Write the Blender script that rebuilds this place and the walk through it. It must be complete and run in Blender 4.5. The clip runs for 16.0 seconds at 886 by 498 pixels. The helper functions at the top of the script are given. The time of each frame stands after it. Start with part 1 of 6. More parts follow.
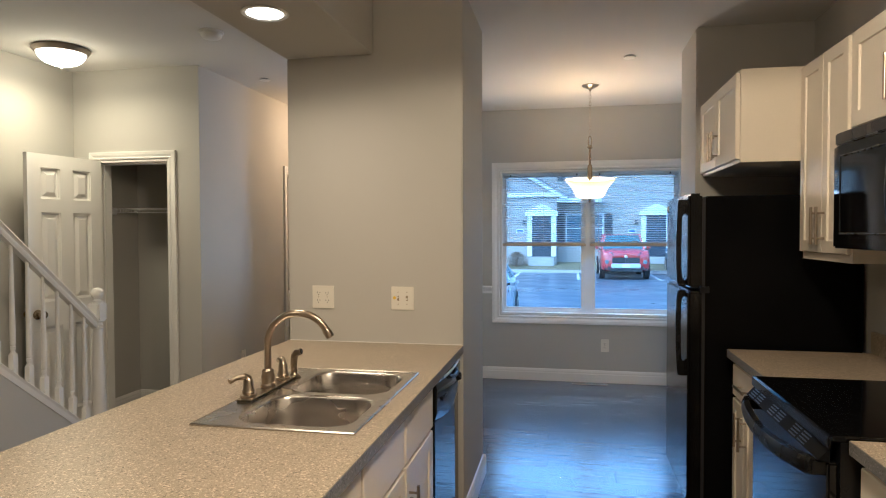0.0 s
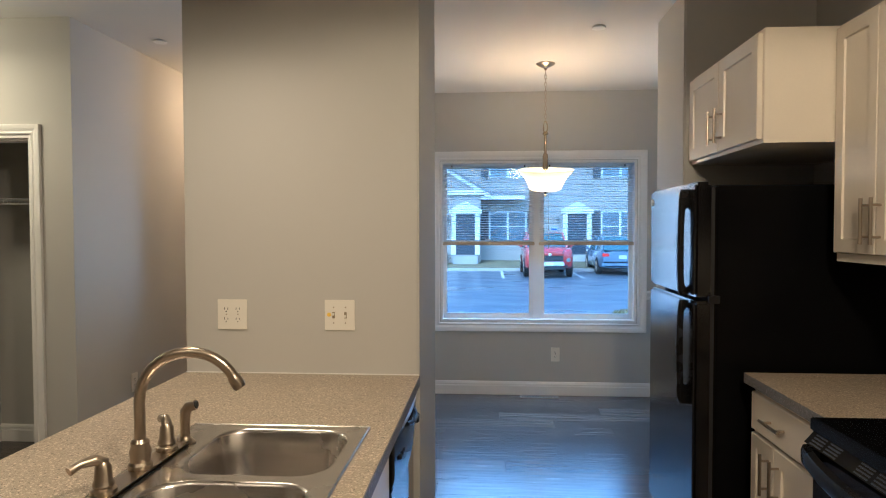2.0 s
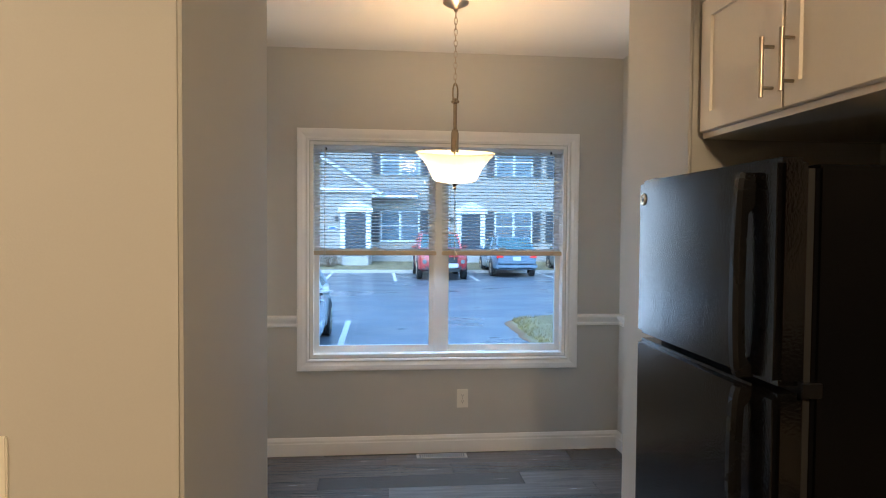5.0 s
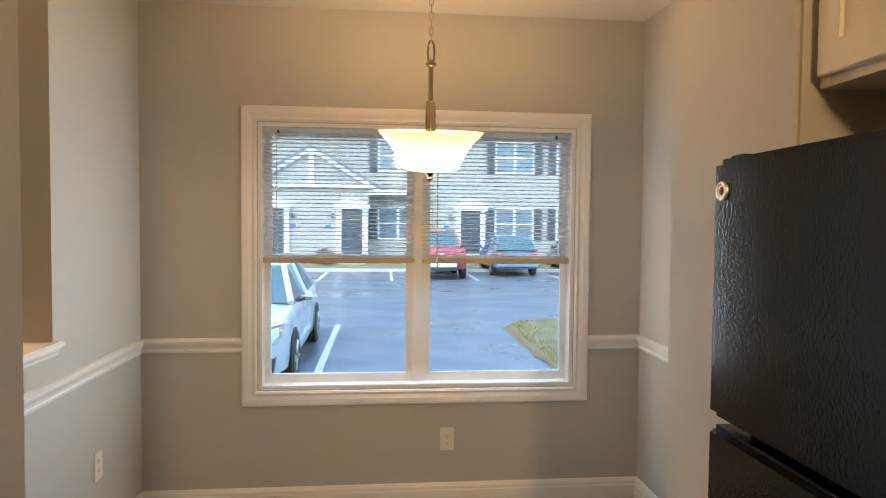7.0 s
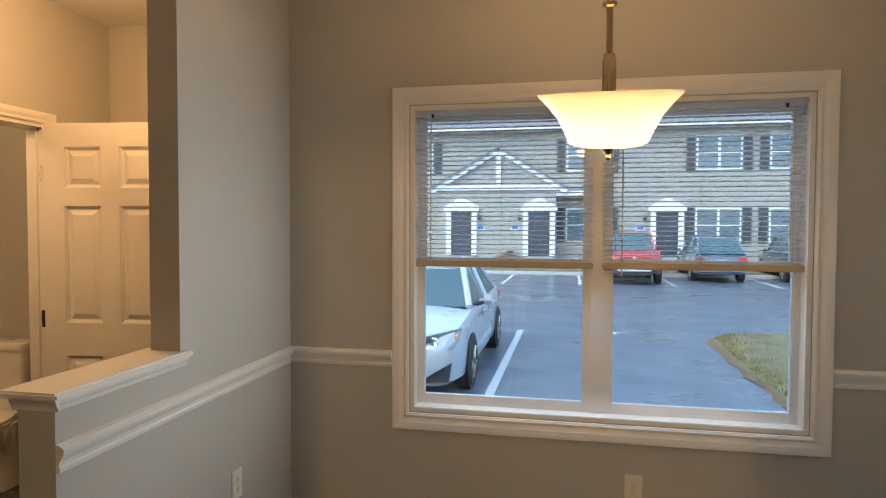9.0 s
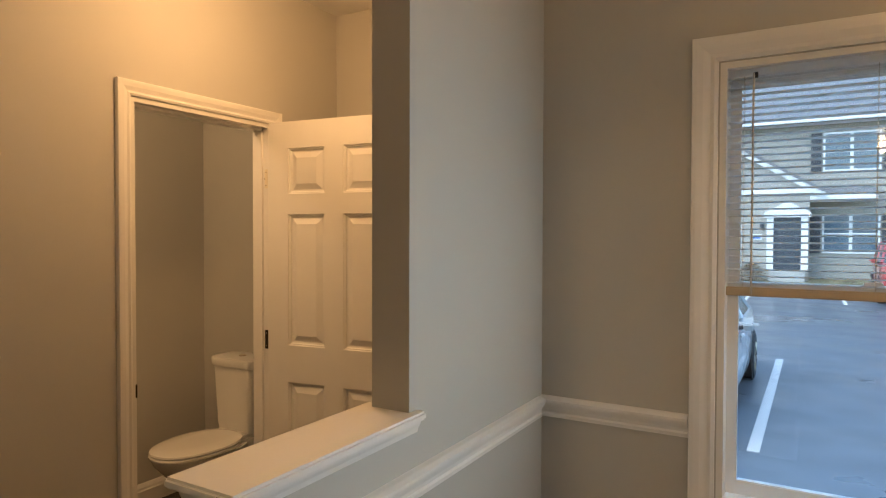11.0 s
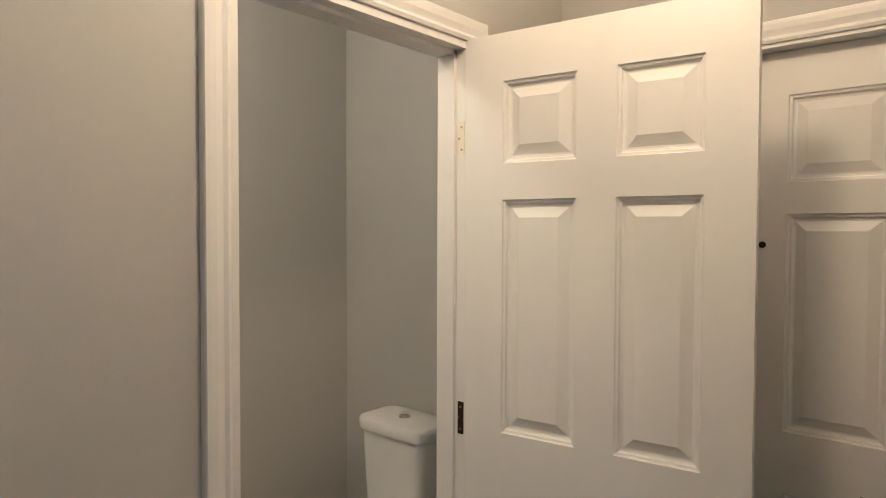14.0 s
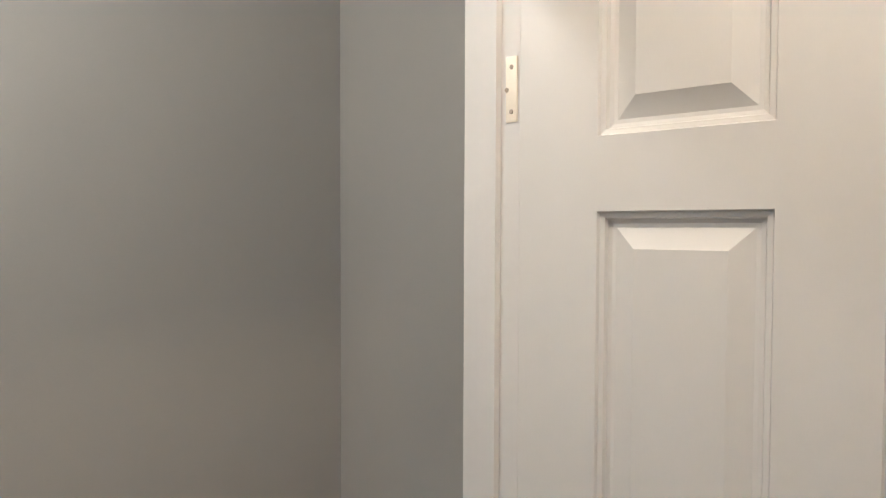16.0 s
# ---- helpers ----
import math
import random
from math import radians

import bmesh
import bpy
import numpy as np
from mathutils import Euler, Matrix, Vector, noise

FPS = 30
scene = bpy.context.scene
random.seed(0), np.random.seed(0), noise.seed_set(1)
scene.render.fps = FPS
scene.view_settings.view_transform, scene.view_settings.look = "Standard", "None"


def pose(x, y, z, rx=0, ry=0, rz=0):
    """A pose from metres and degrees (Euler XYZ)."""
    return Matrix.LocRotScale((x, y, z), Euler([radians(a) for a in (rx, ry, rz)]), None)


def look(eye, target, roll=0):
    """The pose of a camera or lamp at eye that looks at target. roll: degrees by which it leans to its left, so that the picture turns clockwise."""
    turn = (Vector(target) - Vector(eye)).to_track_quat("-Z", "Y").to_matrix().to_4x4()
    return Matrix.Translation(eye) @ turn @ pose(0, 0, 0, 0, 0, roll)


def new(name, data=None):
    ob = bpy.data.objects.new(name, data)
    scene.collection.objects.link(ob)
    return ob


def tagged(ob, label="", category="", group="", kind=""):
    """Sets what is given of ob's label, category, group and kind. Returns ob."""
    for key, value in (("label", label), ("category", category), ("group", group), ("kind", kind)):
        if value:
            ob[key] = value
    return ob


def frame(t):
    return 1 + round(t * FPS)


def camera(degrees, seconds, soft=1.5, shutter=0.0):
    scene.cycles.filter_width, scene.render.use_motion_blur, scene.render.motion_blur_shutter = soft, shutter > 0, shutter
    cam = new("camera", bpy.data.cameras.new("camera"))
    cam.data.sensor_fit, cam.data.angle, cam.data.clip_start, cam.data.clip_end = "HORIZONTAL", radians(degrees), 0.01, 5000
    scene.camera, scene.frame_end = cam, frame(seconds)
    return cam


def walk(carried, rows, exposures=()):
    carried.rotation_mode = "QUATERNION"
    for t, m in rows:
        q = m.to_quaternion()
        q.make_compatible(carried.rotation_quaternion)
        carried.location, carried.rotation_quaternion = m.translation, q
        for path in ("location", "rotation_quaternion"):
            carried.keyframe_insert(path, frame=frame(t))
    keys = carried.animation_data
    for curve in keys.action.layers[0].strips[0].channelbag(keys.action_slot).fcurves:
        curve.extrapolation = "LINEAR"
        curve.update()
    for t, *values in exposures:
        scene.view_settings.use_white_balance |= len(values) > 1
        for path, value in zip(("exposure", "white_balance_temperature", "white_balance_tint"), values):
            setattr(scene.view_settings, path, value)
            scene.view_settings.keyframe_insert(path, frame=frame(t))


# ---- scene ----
cam = camera(69.7, 16.0, soft=1.1)
PATH = [
    (0, (0.026, 0.29, 1.479), (-0.364, 2.251, 1.424), -0.2),
    (0.5, (-0.046, 0.42, 1.485), (-0.422, 2.383, 1.428), -0.2),
    (1, (-0.122, 0.573, 1.482), (-0.462, 2.543, 1.425), -0.1),
    (1.5, (-0.195, 0.762, 1.485), (-0.449, 2.745, 1.427), -0.1),
    (2, (-0.229, 0.981, 1.473), (-0.37, 2.975, 1.411), -0.1),
    (2.5, (-0.237, 1.218, 1.481), (-0.289, 3.216, 1.422), -0.0),
    (3, (-0.245, 1.443, 1.485), (-0.243, 3.442, 1.423), 0.0),
    (3.5, (-0.241, 1.693, 1.487), (-0.178, 3.691, 1.424), 0.2),
    (4, (-0.225, 1.943, 1.482), (-0.092, 3.937, 1.419), 0.3),
    (4.2, (-0.225, 2.038, 1.49), (-0.064, 4.031, 1.428), 0.3),
    (6.5, (-0.049, 3.005, 1.527), (0.162, 4.993, 1.454), 0.5),
    (7, (0.0, 3.188, 1.539), (0.193, 5.178, 1.465), 0.5),
    (7.5, (0.045, 3.363, 1.541), (0.193, 5.356, 1.465), 0.5),
    (8, (0.092, 3.517, 1.543), (0.137, 5.515, 1.467), 0.4),
    (8.5, (0.118, 3.655, 1.537), (-0.031, 5.648, 1.463), 0.3),
    (9, (0.086, 3.757, 1.517), (-0.309, 5.716, 1.447), 0.2),
    (9.5, (0.023, 3.901, 1.528), (-0.569, 5.81, 1.456), 0.2),
    (10, (-0.058, 4.074, 1.533), (-0.833, 5.916, 1.455), 0.1),
    (10.2, (-0.123, 4.152, 1.517), (-0.944, 5.975, 1.451), 0.1),
    (12.5, (-0.895, 4.816, 1.538), (-2.178, 6.35, 1.483), 0.1),
    (13, (-1.11, 4.941, 1.519), (-2.413, 6.457, 1.465), 0.1),
    (13.5, (-1.328, 5.083, 1.538), (-2.633, 6.597, 1.481), 0.2),
    (14, (-1.523, 5.253, 1.54), (-2.829, 6.766, 1.479), 0.2),
    (14.5, (-1.69, 5.397, 1.56), (-2.995, 6.911, 1.502), 0.2),
    (15, (-1.854, 5.545, 1.565), (-3.161, 7.058, 1.508), 0.2),
    (15.5, (-1.972, 5.704, 1.569), (-3.289, 7.209, 1.522), 0.3),
    (16, (-2.064, 5.89, 1.594), (-3.455, 7.325, 1.532), 0.2),
]
# warm indoor lamps against a blue overcast sky: the clip's white balance drifts on the way
EXPOSURES = [
    (0.0, 2.38, 4060, 0), (2.0, 2.4, 4040, 0), (4.0, 2.33, 4180, 0), (6.5, 2.75, 5500, 3), (8.0, 2.5, 5850, 3), (9.0, 2.13, 5750, 4), (10.0, 1.92, 6050, 6),
    (12.5, 2.55, 4450, -4), (13.5, 2.6, 4000, -4), (14.5, 2.54, 3520, -3), (16.0, 2.63, 3430, -2),
]
walk(cam, [(t, look(eye, aim, lean)) for t, eye, aim, lean in PATH], EXPOSURES)

# ---- world and lights ----
CZ = 2.68                                # ceiling height
world = bpy.data.worlds.new("overcast_sky")
scene.world = world
world.use_nodes = True
wn = world.node_tree.nodes
sky = wn.new("ShaderNodeTexSky")
sky.sky_type, sky.sun_disc = "NISHITA", False
sky.sun_elevation, sky.sun_rotation = radians(50), radians(220)
sky.air_density, sky.dust_density, sky.ozone_density = 1.2, 2.5, 3.0
wn["Background"].inputs["Strength"].default_value = 0.15
world.node_tree.links.new(sky.outputs[0], wn["Background"].inputs["Color"])
sun = new("sun", bpy.data.lights.new("sun", "SUN"))
sun.data.energy, sun.data.angle, sun.data.color = 0.25, radians(30), (1.0, 0.97, 0.93)
sun.matrix_basis = pose(0, 0, 40, 40, 0, 80)

WARM = (1.0, 0.56, 0.235)


def lamp(name, kind, watts, size, m, colour=WARM):
    ob = new(name, bpy.data.lights.new(name, kind))
    ob.data.energy, ob.data.color = watts, colour
    if kind == "AREA":
        ob.data.shape, ob.data.size = "DISK", size
    else:
        ob.data.shadow_soft_size = size
    ob.matrix_basis = m
    return ob


lamp("pendant_bulb", "POINT", 6.3, 0.085, pose(0.19, 5.70, 1.85))
# the second can, at y 1.05, is added out of view
for x, y, z, w in ((-1.19, 2.71, 2.362, 1.5), (-1.19, 1.05, 2.362, 1.4)):
    lamp("can_glow", "AREA", w, 0.13, pose(x, y, z)).data.spread = radians(146)
# unseen lamps added inside the window for sky light, thrown to both nook sides
for x, y, z, rx, rz, w, sx, sy in ((0.45, 6.50, 1.32, 90, 121, 1.0, 0.25, 1.0), (-0.25, 6.50, 1.32, 90, -121, 1.0, 0.25, 1.0), (0.10, 6.50, 1.02, 40, 180, 1.15, 1.6, 0.2), (0.20, 6.662, 1.30, 18, 180, 0.7, 1.6, 0.04)):
    wl = lamp("window_sky_fill", "AREA", w, sx, pose(x, y, z, rx, 0, rz), (1.0, 0.94, 0.88) if rx == 90 else (0.64, 0.81, 1.0))
    wl.data.shape, wl.data.size_y, wl.data.spread = "RECTANGLE", sy, radians(94 if rx == 90 else 80)
# unseen kitchen fixture: point and wide spot added, form and place assumed
lamp("kitchen_unseen_glow", "POINT", 3.2, 0.11, pose(0.25, 1.20, 2.47))
kd = lamp("kitchen_unseen_down", "SPOT", 25, 0.10, pose(0.25, 1.20, 2.46))
kd.data.spot_size, kd.data.spot_blend = radians(172), 0.08
lamp("stair_dome_glow", "POINT", 1.2, 0.11, pose(-3.22, 3.90, 2.47), (1.0, 0.60, 0.245))
lamp("stair_dome_down", "AREA", 2.2, 0.24, pose(-3.22, 3.90, 2.56), (1.0, 0.60, 0.245)).data.spread = radians(170)
lamp("entry_dome_glow", "POINT", 4.8, 0.06, pose(-1.98, 6.05, 2.43), (1.0, 0.475, 0.16))
# bathroom lamp stands out of view; its fixture is assumed
lamp("bath_dome_glow", "POINT", 4.0, 0.07, pose(-3.05, 5.52, 2.38), (1.0, 0.535, 0.228))


# ---- materials ----
def mat(name, col, rough=0.5, metal=0.0, vary=0.06, scale=6.0, fine=180.0, bump=0.05, coat=0.0, emit=None, stretch=(1, 1, 1), dist=0.002, rvary=0.08, spec=0.5):
    """A surface with variation at two scales, patchy and fine, in colour, gloss and relief."""
    m = bpy.data.materials.new(name)
    m.use_nodes = True
    n, l = m.node_tree.nodes, m.node_tree.links
    p = n["Principled BSDF"]
    p.inputs["Roughness"].default_value, p.inputs["Metallic"].default_value = rough, metal
    p.inputs["Coat Weight"].default_value = coat
    p.inputs["Specular IOR Level"].default_value = spec
    tc, mp = n.new("ShaderNodeTexCoord"), n.new("ShaderNodeMapping")
    mp.inputs["Scale"].default_value = stretch
    l.new(tc.outputs["Object"], mp.inputs["Vector"])
    big, small = n.new("ShaderNodeTexNoise"), n.new("ShaderNodeTexNoise")
    big.inputs["Scale"].default_value, small.inputs["Scale"].default_value = scale, fine
    big.inputs["Detail"].default_value = 5
    small.inputs["Detail"].default_value = 3
    for t in (big, small):
        l.new(mp.outputs[0], t.inputs["Vector"])
    mix = n.new("ShaderNodeMix")
    mix.data_type = "FLOAT"
    mix.inputs[0].default_value = 0.35
    l.new(big.outputs["Fac"], mix.inputs[2])
    l.new(small.outputs["Fac"], mix.inputs[3])
    ramp = n.new("ShaderNodeValToRGB")
    ramp.color_ramp.elements[0].position, ramp.color_ramp.elements[1].position = 0.3, 0.7
    ramp.color_ramp.elements[0].color = (*[c * (1 - vary) for c in col], 1)
    ramp.color_ramp.elements[1].color = (*[min(1, c * (1 + vary)) for c in col], 1)
    l.new(mix.outputs[0], ramp.inputs[0])
    l.new(ramp.outputs[0], p.inputs["Base Color"])
    rr = n.new("ShaderNodeMapRange")
    rr.inputs["To Min"].default_value, rr.inputs["To Max"].default_value = max(0.02, rough - rvary), min(1, rough + rvary)
    l.new(big.outputs["Fac"], rr.inputs["Value"])
    l.new(rr.outputs[0], p.inputs["Roughness"])
    if bump:
        b = n.new("ShaderNodeBump")
        b.inputs["Strength"].default_value, b.inputs["Distance"].default_value = bump, dist
        l.new(small.outputs["Fac"], b.inputs["Height"])
        l.new(b.outputs[0], p.inputs["Normal"])
    if emit:
        p.inputs["Emission Color"].default_value, p.inputs["Emission Strength"].default_value = (*emit[0], 1), emit[1]
    return m


WALL = mat("greige_wall_paint", (0.50, 0.49, 0.452), 0.75, vary=0.025, scale=1.5, fine=260, bump=0.12, rvary=0.05)
CEIL = mat("flat_ceiling_paint", (0.70, 0.69, 0.66), 0.9, vary=0.02, scale=1.2, fine=220, bump=0.1)
TRIM = mat("white_trim_paint", (0.80, 0.785, 0.75), 0.35, vary=0.02, scale=5, fine=90, bump=0.03)
DOOR = mat("white_door_paint", (0.79, 0.775, 0.735), 0.36, vary=0.015, scale=4, fine=160, bump=0.02, stretch=(3, 3, 1))
CAB = mat("cream_cabinet_paint", (0.78, 0.715, 0.59), 0.35, vary=0.025, scale=4, fine=90, bump=0.03)
CABIN = mat("cabinet_interior_board", (0.45, 0.40, 0.33), 0.6)
GLOSSB = mat("gloss_black_enamel", (0.004, 0.004, 0.0045), 0.06, vary=0.1, bump=0, rvary=0.03)
TEXB = mat("textured_black_enamel", (0.004, 0.004, 0.0045), 0.22, vary=0.1, fine=150, bump=0.6, dist=0.0014, rvary=0.012, spec=0.08)
DOORB = mat("pebbled_black_enamel", (0.004, 0.004, 0.0045), 0.11, vary=0.1, fine=150, bump=0.5, dist=0.0011, rvary=0.01, spec=0.45)
MATTB = mat("matt_black_plastic", (0.006, 0.006, 0.0065), 0.7, bump=0.05, spec=0.1)
PLASTB = mat("black_moulded_plastic", (0.006, 0.006, 0.0065), 0.28, bump=0.05, spec=0.4)
NICKEL = mat("brushed_nickel", (0.42, 0.36, 0.275), 0.30, 1.0, vary=0.04, fine=500, bump=0.015, rvary=0.04)
BRASS = mat("antique_nickel", (0.42, 0.34, 0.23), 0.18, 1.0, vary=0.06, fine=200, bump=0.03)
STEEL = mat("satin_stainless_steel", (0.52, 0.49, 0.45), 0.27, 1.0, vary=0.03, scale=3, fine=700, bump=0.012, rvary=0.04)
DARKMETAL = mat("dark_bronze_metal", (0.05, 0.045, 0.04), 0.4, 0.8)
HINGEM = mat("bright_nickel_hinge", (0.80, 0.74, 0.60), 0.42, 1.0, bump=0.02)
IVORY = mat("ivory_plastic", (0.78, 0.75, 0.66), 0.35, vary=0.01, bump=0)
# ivory darkened for the shade inside the toggle slots
TOGGLE = mat("shaded_ivory_slot", (0.30, 0.25, 0.16), 0.5, bump=0)
SLOT = mat("dark_slot", (0.02, 0.02, 0.02), 0.6, bump=0)
PORC = mat("white_porcelain", (0.82, 0.81, 0.77), 0.10, vary=0.01, bump=0, coat=0.5, rvary=0.03)
WHITEP = mat("white_vinyl", (0.82, 0.82, 0.80), 0.4, vary=0.02, bump=0.02)
SLAT = mat("white_blind_slat", (0.86, 0.86, 0.85), 0.45, vary=0.02, bump=0.02)
# tan holds the pendant's warm light, put into the rail's colour
TANW = mat("pendant_tinted_rail", (0.52, 0.42, 0.28), 0.45, vary=0.06, fine=80, bump=0.03, stretch=(1, 10, 10))
CORD = mat("beige_cord", (0.55, 0.5, 0.42), 0.7)
VENT = mat("brown_register_metal", (0.34, 0.28, 0.22), 0.45, 0.3)
YELLOW = mat("yellow_sticker", (0.8, 0.55, 0.02), 0.5, bump=0)
RUBBER = mat("black_rubber", (0.015, 0.015, 0.015), 0.7)
LAMPGLASS = mat("lit_alabaster_glass", (0.80, 0.66, 0.45), 0.3, vary=0.05, scale=12, emit=((1.0, 0.70, 0.40), 0.05))
LAMPDISC = mat("lit_lens", (0.9, 0.85, 0.75), 0.4, emit=((1.0, 0.66, 0.36), 3.4), bump=0)
DOMEGLASS = mat("lit_frosted_dome", (0.9, 0.85, 0.75), 0.3, emit=((1.0, 0.64, 0.34), 1.5), bump=0)


def glass(name, tint=(1, 1, 1), rough=0.0, ior=1.45):
    m = bpy.data.materials.new(name)
    m.use_nodes = True
    n, l = m.node_tree.nodes, m.node_tree.links
    n.remove(n["Principled BSDF"])
    tr, gl, mx, fr = n.new("ShaderNodeBsdfTransparent"), n.new("ShaderNodeBsdfGlossy"), n.new("ShaderNodeMixShader"), n.new("ShaderNodeFresnel")
    tr.inputs[0].default_value = (*tint, 1)
    gl.inputs["Roughness"].default_value = rough
    fr.inputs[0].default_value = ior
    l.new(fr.outputs[0], mx.inputs[0])
    l.new(tr.outputs[0], mx.inputs[1])
    l.new(gl.outputs[0], mx.inputs[2])
    l.new(mx.outputs[0], n["Material Output"].inputs[0])
    return m


# the alabaster lets its bulb shine through
nt = LAMPGLASS.node_tree
tl_, mx_ = nt.nodes.new("ShaderNodeBsdfTranslucent"), nt.nodes.new("ShaderNodeMixShader")
tl_.inputs[0].default_value = (0.98, 0.95, 0.90, 1)
mx_.inputs[0].default_value = 0.36
nt.links.new(nt.nodes["Principled BSDF"].outputs[0], mx_.inputs[1])
nt.links.new(tl_.outputs[0], mx_.inputs[2])
nt.links.new(mx_.outputs[0], nt.nodes["Material Output"].inputs[0])

# thin vinyl slats let some daylight through
nt = SLAT.node_tree
slat_tl, slat_mx = nt.nodes.new("ShaderNodeBsdfTranslucent"), nt.nodes.new("ShaderNodeMixShader")
slat_tl.inputs[0].default_value, slat_mx.inputs[0].default_value = (0.96, 0.96, 0.94, 1), 0.75
nt.links.new(nt.nodes["Principled BSDF"].outputs[0], slat_mx.inputs[1])
nt.links.new(slat_tl.outputs[0], slat_mx.inputs[2])
nt.links.new(slat_mx.outputs[0], nt.nodes["Material Output"].inputs[0])

PANE = glass("clear_window_glass", (0.94, 0.97, 0.97))


def floor_mat():
    m = mat("grey_brown_vinyl_plank", (0.082, 0.065, 0.053), 0.25, vary=0.45, scale=3.0, fine=34, bump=0.03, stretch=(1, 14, 1), rvary=0.06)
    n, l = m.node_tree.nodes, m.node_tree.links
    p = n["Principled BSDF"]
    info, hsv = n.new("ShaderNodeObjectInfo"), n.new("ShaderNodeHueSaturation")
    mr = n.new("ShaderNodeMapRange")
    mr.inputs["To Min"].default_value, mr.inputs["To Max"].default_value = 0.62, 1.38
    l.new(info.outputs["Random"], mr.inputs[0])
    l.new(mr.outputs[0], hsv.inputs["Value"])
    l.new(p.inputs["Base Color"].links[0].from_socket, hsv.inputs["Color"])
    l.new(hsv.outputs[0], p.inputs["Base Color"])
    return m


PLANK = floor_mat()


def speckle(name, base, light, dark, rough, size):
    """Laminate with fine light and dark specks."""
    m = mat(name, base, rough, vary=0.1, scale=12, fine=300, bump=0.03)
    n, l = m.node_tree.nodes, m.node_tree.links
    p = n["Principled BSDF"]
    tc = n.new("ShaderNodeTexCoord")
    src = p.inputs["Base Color"].links[0].from_socket
    for k, (col, sc, lo, hi) in enumerate(((light, size, 0.56, 0.63), (dark, size * 1.3, 0.57, 0.64), (light, size * 2.1, 0.6, 0.66))):
        nz, rp, mx = n.new("ShaderNodeTexNoise"), n.new("ShaderNodeMapRange"), n.new("ShaderNodeMix")
        nz.noise_dimensions = "4D"
        nz.inputs["W"].default_value = k * 7.3
        nz.inputs["Scale"].default_value = sc
        nz.inputs["Detail"].default_value = 2
        rp.inputs["From Min"].default_value, rp.inputs["From Max"].default_value = lo, hi
        mx.data_type = "RGBA"
        l.new(tc.outputs["Object"], nz.inputs["Vector"])
        l.new(nz.outputs["Fac"], rp.inputs[0])
        l.new(rp.outputs[0], mx.inputs[0])
        l.new(src, mx.inputs[6])
        mx.inputs[7].default_value = (*col, 1)
        src = mx.outputs[2]
    l.new(src, p.inputs["Base Color"])
    return m


COUNTER = speckle("speckled_beige_laminate", (0.365, 0.305, 0.215), (0.66, 0.57, 0.43), (0.155, 0.125, 0.09), 0.38, 150)
COUNTEDGE = speckle("speckled_grey_laminate_edge", (0.17, 0.165, 0.16), (0.30, 0.29, 0.28), (0.09, 0.09, 0.09), 0.45, 150)


# ---- mesh helpers ----
def box(bm, x0, x1, y0, y1, z0, z1, bevel=0.0):
    vs = [bm.verts.new((x, y, z)) for z in (z0, z1) for y in (y0, y1) for x in (x0, x1)]
    fs = [bm.faces.new([vs[i] for i in q]) for q in ((0, 2, 3, 1), (4, 5, 7, 6), (0, 1, 5, 4), (2, 6, 7, 3), (0, 4, 6, 2), (1, 3, 7, 5))]
    if bevel:
        es = list({e for f in fs for e in f.edges})
        bmesh.ops.bevel(bm, geom=es, offset=bevel, segments=2, affect="EDGES", clamp_overlap=True)
    return bm


def B(*a, **k):
    return box(bmesh.new(), *a, **k)


def lathe(bm, prof, seg=24, m=None):
    """Turns a profile of (radius, height) about the z axis."""
    rings = []
    for r, z in prof:
        if r < 1e-6:
            rings.append([bm.verts.new((0, 0, z))])
        else:
            rings.append([bm.verts.new((r * math.cos(2 * math.pi * i / seg), r * math.sin(2 * math.pi * i / seg), z)) for i in range(seg)])
    made = [v for r in rings for v in r]
    for a, b in zip(rings, rings[1:]):
        for i in range(seg):
            j = (i + 1) % seg
            if len(a) == 1 and len(b) == 1:
                continue
            if len(a) == 1:
                bm.faces.new((a[0], b[j], b[i]))
            elif len(b) == 1:
                bm.faces.new((a[i], a[j], b[0]))
            else:
                bm.faces.new((a[i], a[j], b[j], b[i]))
    if m is not None:
        bmesh.ops.transform(bm, matrix=m, verts=made)
    return bm


def tube(bm, pts, rad, seg=12):
    """A round tube along points; rad is one radius or one for each point. Ends are capped."""
    pts = [Vector(p) for p in pts]
    rad = rad if isinstance(rad, (list, tuple)) else [rad] * len(pts)
    up, rings = None, []
    for i, p in enumerate(pts):
        d = (pts[min(i + 1, len(pts) - 1)] - pts[max(i - 1, 0)]).normalized()
        if up is None:
            up = d.orthogonal().normalized()
        up = (up - d * up.dot(d)).normalized()
        side = d.cross(up)
        rings.append([bm.verts.new(p + rad[i] * (math.cos(a) * up + math.sin(a) * side)) for a in (2 * math.pi * k / seg for k in range(seg))])
    for a, b in zip(rings, rings[1:]):
        for i in range(seg):
            bm.faces.new((a[i], a[(i + 1) % seg], b[(i + 1) % seg], b[i]))
    bm.faces.new(rings[0][::-1])
    bm.faces.new(rings[-1])
    return bm


def run(bm, prof, p0, p1, out):
    """A moulding: the profile (out from the wall, height) drawn from p0 to p1; out is the wall's normal."""
    p0, p1, out = Vector(p0), Vector(p1), Vector(out)
    rings = [[bm.verts.new(p + out * u + Vector((0, 0, v))) for u, v in prof] for p in (p0, p1)]
    n = len(prof)
    for i in range(n):
        bm.faces.new((rings[0][i], rings[0][(i + 1) % n], rings[1][(i + 1) % n], rings[1][i]))
    bm.faces.new(rings[0])
    bm.faces.new(rings[1][::-1])
    bmesh.ops.recalc_face_normals(bm, faces=bm.faces)
    return bm


